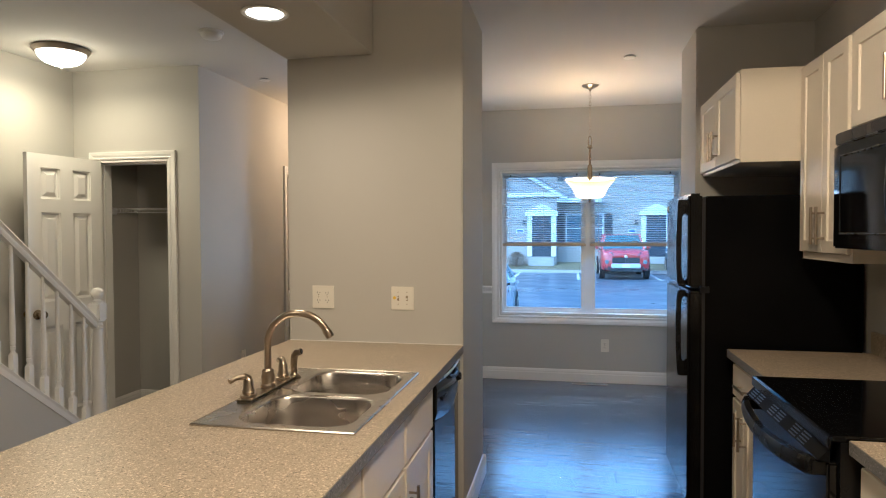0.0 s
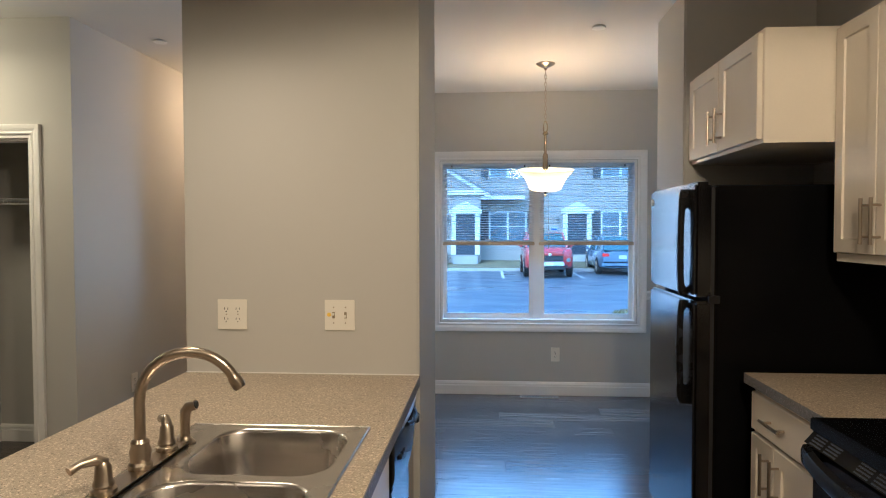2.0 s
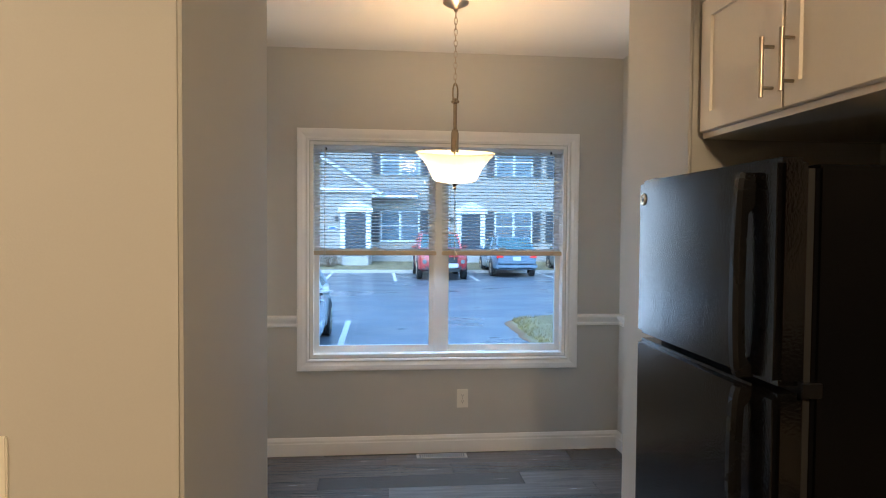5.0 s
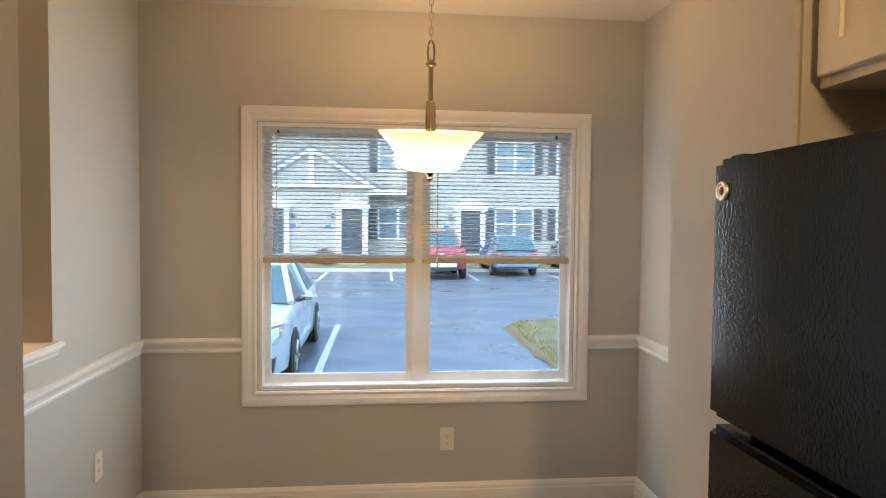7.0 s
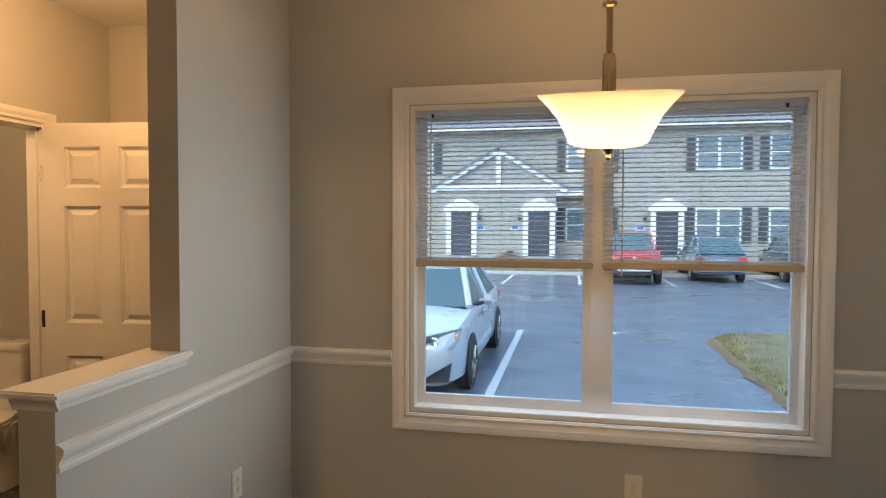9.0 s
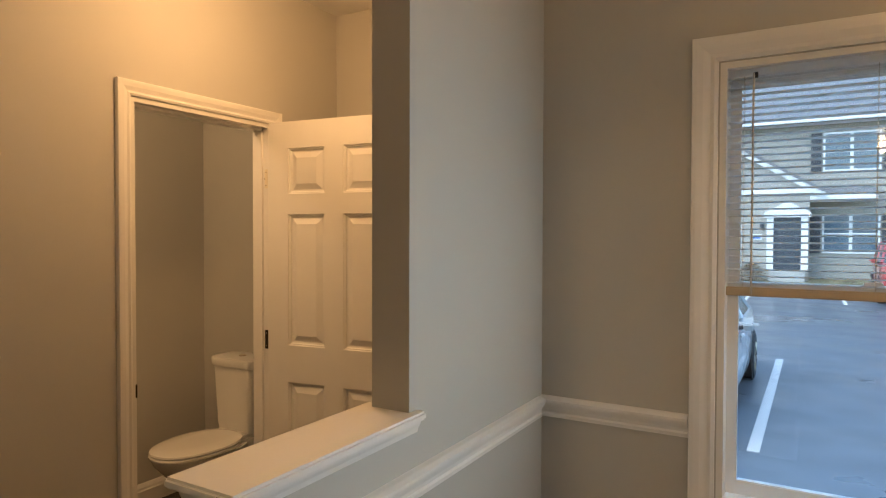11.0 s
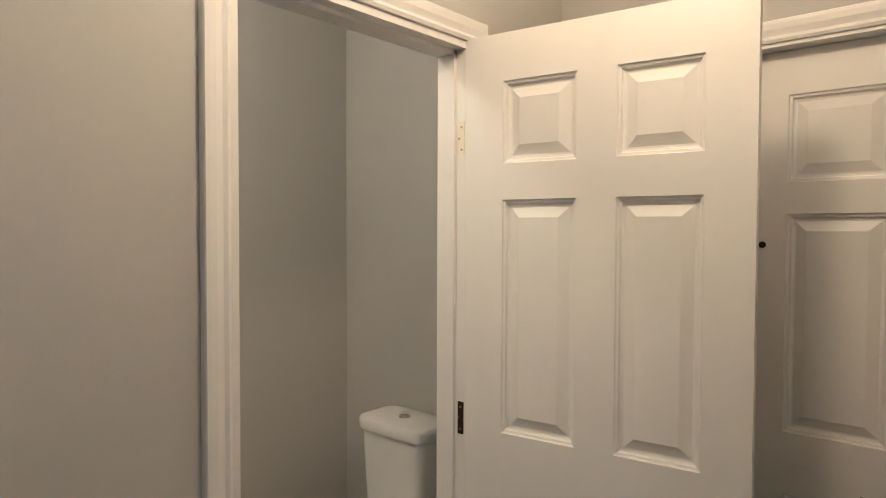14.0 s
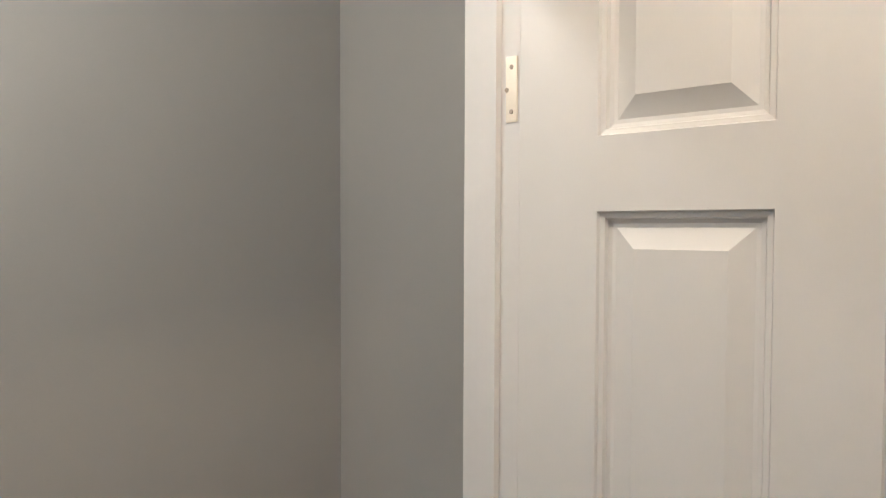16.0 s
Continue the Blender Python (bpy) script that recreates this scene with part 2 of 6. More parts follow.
def frame_loop(bm, rect, prof, to3, sides=4):
    """A mitred casing round a rectangle (a0, a1, b0, b1); prof is (outward from the opening, out of the wall). sides 3: no sill side."""
    a0, a1, b0, b1 = rect
    rings = []
    for w, d in prof:
        low = b0 if sides == 3 else b0 - w
        rings.append([bm.verts.new(to3(a, b, d)) for a, b in ((a0 - w, low), (a0 - w, b1 + w), (a1 + w, b1 + w), (a1 + w, low))])
    for r, s in zip(rings, rings[1:]):
        for i in range(sides):
            bm.faces.new((r[i], r[(i + 1) % 4], s[(i + 1) % 4], s[i]))
    if sides == 3:
        bm.faces.new([r[0] for r in rings])
        bm.faces.new([r[3] for r in rings][::-1])
    bmesh.ops.recalc_face_normals(bm, faces=bm.faces)
    return bm


MW = {}


def link(name, bm, material, smooth=False):
    me = bpy.data.meshes.new(name)
    bm.to_mesh(me)
    bm.free()
    me.materials.append(material)
    if smooth:
        me.shade_smooth()
        me.set_sharp_from_angle(angle=radians(38))
    return new(name, me)


def solid(name, bm, material, label="", category="", kind="structure", smooth=False):
    ob = link(name, bm, material, smooth)
    MW[ob.name] = Matrix()
    return tagged(ob, label, category, "", kind)


def thing(name, label, category, m=None, group="", kind=""):
    ob = new(name)
    ob.empty_display_size = 0.1
    ob.matrix_basis = m or Matrix()
    MW[ob.name] = m or Matrix()
    return tagged(ob, label, category, group, kind)


def part(name, bm, material, parent, label="", smooth=False, local=False):
    """Links a bmesh as one mesh under a thing or a part. Coordinates are the world's unless local."""
    if not local:
        bm.transform(MW[parent.name].inverted())
    ob = link(name, bm, material, smooth)
    ob.parent = parent
    MW[ob.name] = MW[parent.name]
    if label:
        ob["label"] = label
    return ob


# ---- the rooms ----
XL, XR, YB = -3.63, 1.40, -2.1          # hall's outer wall, kitchen's outer wall, wall behind
WY = 6.645                               # window wall
FY = 7.07                                # front door wall
BX, WT = -2.59, 0.085                    # wall with the bathroom door, and its thickness
NX0, NX1 = -1.255, 1.455                 # dining nook

solid("floor", B(-4.0, 1.8, YB - 0.2, 7.4, -0.16, -0.012), mat("subfloor", (0.05, 0.04, 0.035), 0.8), "dark grey-brown vinyl plank floor", "floor")
solid("ceiling", B(-4.0, 1.8, YB - 0.2, 7.4, CZ, CZ + 0.15), CEIL, "plain off-white painted ceiling", "ceiling")
solid("ceiling_soffit", B(-1.41, -0.944, YB, 3.385, 2.37, CZ, bevel=0.004), WALL, "painted dropped soffit above the peninsula counter", "soffit")

bm = bmesh.new()
WX0, WX1, WZ0, WZ1 = -0.652, 1.068, 0.648, 2.076
box(bm, NX0, WX0, WY, WY + 0.16, 0, CZ)
box(bm, WX1, 1.60, WY, WY + 0.16, 0, CZ)
box(bm, WX0, WX1, WY, WY + 0.16, 0, WZ0)
box(bm, WX0, WX1, WY, WY + 0.16, WZ1, CZ)
solid("wall_window", bm, WALL, "grey painted dining nook wall with a wide window", "wall")
bm = bmesh.new()
prof_w = [(5.195, 0), (7.25, 0), (7.25, CZ), (5.75, CZ), (5.75, 1.045), (5.195, 1.045)]
ring_w = [[bm.verts.new((x, y, z)) for y, z in prof_w] for x in (NX0 - 0.116, NX0)]
bm.faces.new(ring_w[0][::-1])
bm.faces.new(ring_w[1])
for i in range(6):
    bm.faces.new((ring_w[0][i], ring_w[0][(i + 1) % 6], ring_w[1][(i + 1) % 6], ring_w[1][i]))
bmesh.ops.recalc_face_normals(bm, faces=bm.faces)
solid("wall_nook_column", bm, WALL, "grey painted wall and half wall beside the dining nook", "wall")
bm = bmesh.new()
DX0, DX1 = -2.458, -1.535
box(bm, -3.86, DX0, FY, FY + 0.18, 0, CZ)
box(bm, DX1, NX0 - 0.116, FY, FY + 0.18, 0, CZ)
box(bm, DX0, DX1, FY, FY + 0.18, 2.03, CZ)
solid("wall_front", bm, WALL, "grey painted entry wall around the front door", "wall")
bm = bmesh.new()
box(bm, BX - WT, BX, 4.46, 5.887, 0, CZ)
box(bm, BX - WT, BX, 6.593, FY, 0, CZ)
box(bm, BX - WT, BX, 5.887, 6.593, 2.035, CZ)
solid("wall_hall", bm, WALL, "grey painted hall wall with the bathroom doorway", "wall")
bm = bmesh.new()
box(bm, XL, -3.43, 4.46, 4.57, 0, CZ)
box(bm, -2.835, BX - WT, 4.46, 4.57, 0, CZ)
box(bm, -3.43, -2.835, 4.46, 4.57, 2.015, CZ)
solid("wall_closet", bm, WALL, "grey painted wall around the closet opening", "wall")
solid("wall_closet_back", B(-3.86, BX - WT, 5.17, 5.27, 0, CZ), WALL, "grey painted closet back wall", "wall")
solid("wall_outer", B(XL - 0.12, XL, YB, 5.17, 0, CZ), WALL, "grey painted hall side wall", "wall")
solid("wall_bath", B(-3.83, -3.645, 5.27, FY, 0, CZ), WALL, "grey painted bathroom side wall", "wall")
solid("wall_switch", B(-1.41, -0.49, 3.385, 4.115, 0, CZ, bevel=0.006), WALL, "greige painted wall block at the counter's end", "wall")
solid("wall_stub", B(0.760, 1.60, 4.30, 4.81, 0, CZ, bevel=0.008), WALL, "greige painted wall stub beside the refrigerator", "wall")
solid("wall_kitchen", B(XR, XR + 0.15, YB, 4.30, 0, CZ), WALL, "greige painted kitchen wall behind the cabinets", "wall")
solid("wall_nook_side", B(NX1, NX1 + 0.14, 4.81, WY, 0, CZ), WALL, "greige painted dining nook side wall", "wall")
solid("wall_back", B(XL - 0.12, XR + 0.15, YB - 0.15, YB, 0, CZ), WALL, "plain painted wall", "wall")

# baseboards and chair rails
BASEP = [(0, 0), (0.018, 0), (0.018, 0.078), (0.014, 0.085), (0.014, 0.098), (0.006, 0.114), (0, 0.119)]
RAILP = [(0, 0), (0.012, 0), (0.014, 0.012), (0.009, 0.018), (0.012, 0.03), (0.022, 0.045), (0.026, 0.055), (0.026, 0.064), (0.016, 0.072), (0, 0.076)]


def base_run(p0, p1, out):
    solid("baseboard", run(bmesh.new(), BASEP, (*p0, 0), (*p1, 0), (*out, 0)), TRIM, "white moulded baseboard", "baseboard")


def rail_run(p0, p1, out):
    solid("chair_rail_trim", run(bmesh.new(), RAILP, (*p0, 0.856), (*p1, 0.856), (*out, 0)), TRIM, "white moulded chair rail", "trim")


for p0, p1, out in (((NX0, WY), (NX1, WY), (0, -1)), ((NX0, 5.195), (NX0, WY - 0.018), (1, 0)), ((NX1, WY - 0.018), (NX1, 4.81), (-1, 0)),
                    ((-0.49, 3.385), (-0.49, 4.115), (1, 0)), ((-0.472, 4.115), (-1.41, 4.115), (0, 1)), ((0.760, 4.81), (0.760, 4.30), (-1, 0)),
                    ((NX1, 4.81), (0.742, 4.81), (0, 1)), ((XL, 5.17), (BX - WT, 5.17), (0, -1)), ((XL, 4.57), (XL, 5.152), (1, 0)),
                    ((BX, 4.46), (BX, 5.83), (1, 0)), ((BX, 6.65), (BX, FY), (1, 0)), ((-3.645, 5.27), (-3.645, FY), (1, 0)),
                    ((-3.627, FY), (-2.675, FY), (0, -1)), ((-2.778, 4.46), (BX + 0.018, 4.46), (0, -1)), ((-1.41, 3.385), (-1.41, 4.115), (-1, 0))):
    base_run(p0, p1, out)
for p0, p1, out in (((NX0, WY), (-0.738, WY), (0, -1)), ((1.15, WY), (NX1, WY), (0, -1)), ((NX0, 5.195), (NX0, WY - 0.026), (1, 0)),
                    ((NX1, WY - 0.026), (NX1, 4.81), (-1, 0))):
    rail_run(p0, p1, out)

# half wall cap with its bed moulding
cap = thing("half_wall_cap", "white painted wood cap on the half wall", "cap", pose(-1.313, 5.45, 1.045), kind="structure")
part("cap_board", B(-1.412, -1.226, 5.165, 5.790, 1.055, 1.077, bevel=0.006), TRIM, cap)
CAPP = [(0, 0), (0.004, 0), (0.007, 0.012), (0.013, 0.022), (0.016, 0.034), (0, 0.034)]
bm = run(bmesh.new(), CAPP, (NX0, 5.195, 1.022), (NX0, 5.782, 1.022), (1, 0, 0))
run(bm, CAPP, (-1.371, 5.195, 1.022), (-1.371, 5.782, 1.022), (-1, 0, 0))
run(bm, CAPP, (-1.371 - 0.016, 5.195, 1.022), (NX0 + 0.016, 5.195, 1.022), (0, -1, 0))
part("bed_moulding", bm, TRIM, cap)

# casings
CASP = [(0.004, 0), (0.004, 0.010), (0.012, 0.014), (0.020, 0.011), (0.026, 0.013), (0.036, 0.017), (0.050, 0.019), (0.058, 0.019), (0.060, 0.016), (0.060, 0)]


def casing(name, rect, to3, sides=3, wide=1.0):
    solid(name, frame_loop(bmesh.new(), rect, [(w * wide, d) for w, d in CASP], to3, sides), TRIM, "white moulded casing", "trim")


casing("bath_door_trim", (5.887, 6.593, 0, 2.035), lambda a, b, d: (BX + d, a, b))
casing("bath_door_trim", (5.887, 6.593, 0, 2.035), lambda a, b, d: (BX - WT - d, a, b))
casing("closet_door_trim", (-3.43, -2.835, 0, 2.015), lambda a, b, d: (a, 4.46 - d, b))
casing("front_door_trim", (DX0, DX1, 0, 2.02), lambda a, b, d: (a, FY - d, b))
casing("window_trim", (WX0, WX1, WZ0, WZ1), lambda a, b, d: (a, WY - d, b), 4, 1.4)


def jamb(name, rect, to3, d0, d1, stop=True):
    a0, a1, b0, b1 = rect
    t = 0.016
    bm = bmesh.new()
    def bx(p, q, r, s, e0=d0, e1=d1):
        u, v = to3(p, r, e0), to3(q, s, e1)
        box(bm, min(u[0], v[0]), max(u[0], v[0]), min(u[1], v[1]), max(u[1], v[1]), min(u[2], v[2]), max(u[2], v[2]))
    bx(a0 - 0.002, a0 + t, b0, b1)
    bx(a1 - t, a1 + 0.002, b0, b1)
    bx(a0 + t, a1 - t, b1 - t, b1 + 0.002)
    if stop:
        e0, e1 = d0 + (d1 - d0) * 0.36, d1 * 0.99
        bx(a0 + t, a0 + t + 0.011, b0, b1 - t, e0, e1)
        bx(a1 - t - 0.011, a1 - t, b0, b1 - t, e0, e1)
        bx(a0 + t, a1 - t, b1 - t - 0.011, b1 - t, e0, e1)
    return solid(name, bm, TRIM, "white painted door jamb", "jamb")


jamb("bath_door_jamb", (5.887, 6.593, 0, 2.035), lambda a, b, d: (BX + d, a, b), 0.003, -WT - 0.003)
jamb("closet_door_jamb", (-3.43, -2.835, 0, 2.015), lambda a, b, d: (a, 4.46 + d, b), -0.003, 0.113)
jamb("front_door_jamb", (DX0, DX1, 0, 2.03), lambda a, b, d: (a, FY + d, b), -0.003, 0.15, False)

# ---- window with its blinds ----
win = thing("window_1", "wide white vinyl double window with two sashes each side", "window", pose(0.208, 6.74, WZ0), kind="structure")
bm = bmesh.new()
for x0, x1, z0, z1 in ((WX0, WX0 + 0.02, WZ0, WZ1), (WX1 - 0.02, WX1, WZ0, WZ1), (WX0 + 0.02, WX1 - 0.02, WZ1 - 0.02, WZ1)):
    box(bm, x0, x1, WY - 0.002, WY + 0.10, z0, z1)
part("window_liner", bm, TRIM, win)
part("window_sill", B(WX0 + 0.02, WX1 - 0.02, WY - 0.004, WY + 0.10, WZ0, WZ0 + 0.022, bevel=0.003), TRIM, win)
part("mullion", B(0.172, 0.240, 6.70, 6.79, WZ0 + 0.022, WZ1 - 0.02, bevel=0.004), WHITEP, win)
for x0, x1 in ((WX0 + 0.02, 0.172), (0.240, WX1 - 0.02)):
    sx0, sx1 = x0 - 0.003, x1 + 0.003
    for nm, ya, yb, z0, z1, low in (("lower_sash", 6.715, 6.745, WZ0 + 0.019, 1.372, 0.050), ("upper_sash", 6.752, 6.782, 1.335, WZ1 - 0.022, 0.036)):
        bm = bmesh.new()
        st = 0.036
        box(bm, sx0, sx0 + st, ya, yb, z0, z1, bevel=0.003)
        box(bm, sx1 - st, sx1, ya, yb, z0, z1, bevel=0.003)
        box(bm, sx0 + st, sx1 - st, ya, yb, z0, z0 + low, bevel=0.003)
        box(bm, sx0 + st, sx1 - st, ya, yb, z1 - 0.036, z1, bevel=0.003)
        sash = part(nm, bm, WHITEP, win)
        pn = part("pane", B(sx0 + st - 0.004, sx1 - st + 0.004, (ya + yb) / 2 - 0.002, (ya + yb) / 2 + 0.002, z0 + low - 0.004, z1 - 0.032), PANE, sash)
        pn.visible_shadow = False
    part("sash_lock", B((sx0 + sx1) / 2 - 0.025, (sx0 + sx1) / 2 + 0.025, 6.712, 6.73, 1.372, 1.384, bevel=0.003), WHITEP, win)


def blind(x0, x1):
    """A mini blind drawn half way up, its slats open."""
    ob = thing("window_blind", "white mini blind half raised, with pendant light tinting its bottom rail tan", "blind", pose((x0 + x1) / 2, 6.685, 1.33), group="blinds in the window")
    part("head_rail", B(x0, x1, 6.668, 6.698, 2.030, 2.054, bevel=0.002), SLAT, ob)
    part("bottom_rail", B(x0 + 0.002, x1 - 0.002, 6.671, 6.697, 1.330, 1.358, bevel=0.005), TANW, ob)
    zs = [1.372 + 0.0215 * i for i in range(31)]
    me = None
    for z in zs:
        if me is None:
            bm = bmesh.new()
            pf = [(-0.0125, -0.0008), (-0.006, 0.0012), (0, 0.0018), (0.006, 0.0012), (0.0125, -0.0008)]
            r = [[bm.verts.new((x, 6.685 + u, v + dz - u * 0.15)) for u, v in pf for dz in (0, 0.0006)] for x in (x0 + 0.004, x1 - 0.004)]
            for k in (0, 1):
                for i in range(4):
                    a, b = i * 2 + k, i * 2 + 2 + k
                    bm.faces.new((r[0][a], r[0][b], r[1][b], r[1][a]))
            for i in (0, 8):
                bm.faces.new((r[0][i], r[0][i + 1], r[1][i + 1], r[1][i]))
            s = part("slat", bm, SLAT, ob)
            me = s.data
            s.location = (0, 0, z)
        else:
            s = new("slat", me)
            s.parent = ob
            s.location = (0, 0, z)
    for f in (0.07, 0.5, 0.93):
        x = x0 + (x1 - x0) * f
        bm = bmesh.new()
        for dy in (-0.0135, 0.0135):
            tube(bm, [(x, 6.685 + dy, 1.345), (x, 6.685 + dy, 2.04)], 0.0008, 5)
        part("ladder_cord", bm, CORD, ob)
    xw = x0 + 0.085
    part("tilt_wand", tube(bmesh.new(), [(xw, 6.662, 2.03), (xw, 6.657, 1.9), (xw, 6.655, 1.30 if x0 > 0 else 1.335)], 0.0035, 6), CORD, ob, "slim tilt wand")
    part("wand_hook", tube(bmesh.new(), [(xw, 6.675, 2.036), (xw, 6.660, 2.036), (xw, 6.660, 2.018)], 0.003, 6), CORD, ob)
    for f in (0.11, 0.89):
        x = x0 + (x1 - x0) * f
        part("bracket_tab", B(x - 0.006, x + 0.006, 6.664, 6.670, 2.022, 2.040), SLOT, ob)
    return ob


blind(-0.642, 0.186)
blind(0.220, 1.058)


# ---- panelled doors ----
def leaf_bm(w, h, t, rects):
    """The slab of a panelled door, hinge edge at x 0, faces at y 0 and t, with openings for the panels."""
    bm = bmesh.new()
    xs = sorted({0, w, *[r[0] for r in rects], *[r[1] for r in rects]})
    zs = sorted({0, h, *[r[2] for r in rects], *[r[3] for r in rects]})
    for y in (0, t):
        grid = {(x, z): bm.verts.new((x, y, z)) for x in xs for z in zs}
        for xa, xb in zip(xs, xs[1:]):
            for za, zb in zip(zs, zs[1:]):
                if not any(r[0] <= xa and xb <= r[1] and r[2] <= za and zb <= r[3] for r in rects):
                    q = [grid[xa, za], grid[xb, za], grid[xb, zb], grid[xa, zb]]
                    bm.faces.new(q if y == 0 else q[::-1])
    for a, b in (((0, 0), (w, 0)), ((w, 0), (w, h)), ((w, h), (0, h)), ((0, h), (0, 0))):
        bm.faces.new([bm.verts.new((p[0], y, p[1])) for p, y in ((a, 0), (a, t), (b, t), (b, 0))])
    return bm


def panel_bm(r, t):
    """A raised panel, both faces, with its sticking."""
    bm = bmesh.new()
    x0, x1, z0, z1 = r
    prof = [(0, 0), (0.002, 0.005), (0.008, 0.0065), (0.010, 0.013), (0.015, 0.015), (0.020, 0.015), (0.044, 0.0035), (0.046, 0.0025)]
    for y, s in ((0, 1), (t, -1)):
        loops = [[bm.verts.new((x, y + s * d, z)) for x, z in ((x0 + i, z0 + i), (x1 - i, z0 + i), (x1 - i, z1 - i), (x0 + i, z1 - i))] for i, d in prof]
        for a, b in zip(loops, loops[1:]):
            for i in range(4):
                q = [a[i], a[(i + 1) % 4], b[(i + 1) % 4], b[i]]
                bm.faces.new(q if s > 0 else q[::-1])
        bm.faces.new(loops[-1] if s > 0 else loops[-1][::-1])
    return bm


def knob_bm(x, y, z, s):
    bm = bmesh.new()
    m = pose(x, y, z, 90 if s < 0 else -90)
    lathe(bm, [(0.033, 0), (0.033, 0.004), (0.026, 0.010), (0.013, 0.014), (0.012, 0.030), (0.020, 0.036), (0.028, 0.046), (0.029, 0.056), (0.024, 0.066), (0.012, 0.070), (0, 0.070)], 24, m)
    return bm


def six_panel(name, label, m, w, h=2.03, t=0.035, kind="", mid=None, rows=((1.710, 1.920), (1.013, 1.617), (0.235, 0.842)), cols=None):
    ob = thing(name, label, "door", m, kind=kind)
    a, b = 0.115 * w / 0.71, w / 2 - 0.049
    cols = cols or ((a, b), (w - b, w - a))
    rects = [(c[0], c[1], r[0] - 0.012, r[1] - 0.012) for r in rows for c in cols]
    leaf = part("leaf", leaf_bm(w, h, t, rects), DOOR, ob, local=True)
    for r in rects:
        part("panel", panel_bm(r, t), DOOR, leaf, local=True)
    return ob


def hinges(ob, zs, y, t):
    for z in zs:
        bm = tube(bmesh.new(), [(-0.004, y, z - 0.044), (-0.004, y, z + 0.044)], 0.006, 8)
        part("hinge", bm, NICKEL, ob, "nickel hinge barrel", local=True)


BATHDOOR = pose(-2.590, 6.577, 0.012, 0, 0, 7.2)
bd = six_panel("bathroom_door", "white six-panel bathroom door standing wide open", BATHDOOR, 0.705, cols=((0.113, 0.312), (0.410, 0.602)))
for y, s in ((0, -1), (0.035, 1)):
    k = part("door_knob", knob_bm(0.645, y, 0.92, s), BRASS, bd, "satin nickel privacy knob", True, True)
    part("lock_button", B(0.637, 0.653, y + s * 0.0715 - 0.002, y + s * 0.0715 + 0.002, 0.913, 0.927, bevel=0.001), NICKEL, k, local=True)
part("latch_plate", B(0.7045, 0.7065, 0.006, 0.029, 0.89, 0.948), NICKEL, bd, local=True)
part("latch_bolt", B(0.706, 0.716, 0.010, 0.025, 0.91, 0.928, bevel=0.003), NICKEL, bd, local=True)
for z in (0.25 + 0.012, 1.02 + 0.012, 1.783):
    hp = thing("hinge_leaf", "small nickel hinge plate screwed to the jamb", "hinge", pose(-2.60, 6.577, z))
    bm = bmesh.new()
    box(bm, -2.610, -2.590, 6.5745, 6.5768, z - 0.044, z + 0.044, bevel=0.001)
    part("plate", bm, HINGEM if z > 1.5 else DARKMETAL, hp)
    for dz in (-0.03, 0, 0.03):
        part("screw", lathe(bmesh.new(), [(0.0035, 0), (0.003, 0.001), (0, 0.001)], 8, pose(-2.604 + (0.004 if dz else -0.004), 6.5745, z + dz, 90)), NICKEL, hp)
sp = thing("strike_plate", "dark metal strike plate set in the jamb", "strike plate", pose(-2.62, 5.903, 0.93))
part("plate", B(-2.640, -2.606, 5.9025, 5.9045, 0.900, 0.962), DARKMETAL, sp)
part("lip", B(-2.607, -2.584, 5.8985, 5.9055, 0.905, 0.957, bevel=0.002), DARKMETAL, sp)

cd = six_panel("closet_door", "white six-panel closet door standing open", pose(-3.420, 4.448, 0.012, 0, 0, 262), 0.585, 2.0)
for y, s in ((0, -1), (0.035, 1)):
    part("door_knob", knob_bm(0.53, y, 0.92, s), BRASS, cd, "satin nickel knob", True, True)
part("latch_plate", B(0.584, 0.587, 0.006, 0.029, 0.89, 0.948), NICKEL, cd, local=True)
hinges(cd, (0.25, 1.0, 1.75), 0.0, 0.035)

fd = six_panel("door_1", "closed off-white six-panel front door with lever handle", pose(DX0 + 0.016, FY + 0.05, 0.012), 0.891, 2.0, 0.044, "structure",
               rows=((1.668, 1.897), (1.005, 1.585), (0.235, 0.842)), cols=((0.115, 0.385), (0.506, 0.735)))
bm = bmesh.new()
lathe(bm, [(0.032, 0), (0.032, 0.006), (0.026, 0.012), (0, 0.013)], 20, pose(0.83, 0, 0.878, 90))
part("lever_rose", bm, BRASS, fd, "aged nickel rose", True, True)
part("lever", tube(bmesh.new(), [(0.83, -0.01, 0.878), (0.83, -0.045, 0.878), (0.80, -0.05, 0.879), (0.76, -0.05, 0.874), (0.72, -0.05, 0.872), (0.69, -0.048, 0.878)], [0.010, 0.010, 0.010, 0.0085, 0.007, 0.005], 10), BRASS, fd, "curved lever", True, True)
bm = lathe(bmesh.new(), [(0.031, 0), (0.031, 0.008), (0.024, 0.016), (0, 0.017)], 20, pose(0.83, 0, 1.014, 90))
db = part("deadbolt", bm, BRASS, fd, "aged nickel deadbolt", True, True)
part("thumb_turn", B(0.824, 0.836, -0.030, -0.014, 0.998, 1.030, bevel=0.003), BRASS, db, local=True)
part("peephole", lathe(bmesh.new(), [(0.009, 0), (0.009, 0.004), (0.006, 0.005), (0.005, 0.003), (0, 0.003)], 12, pose(0.449, 0, 1.490, 90)), DARKMETAL, fd, "small dark peephole", True, True)
solid("threshold_trim", B(DX0, DX1, FY - 0.02, FY + 0.16, 0.0, 0.014, bevel=0.004), NICKEL, "metal threshold", "trim")

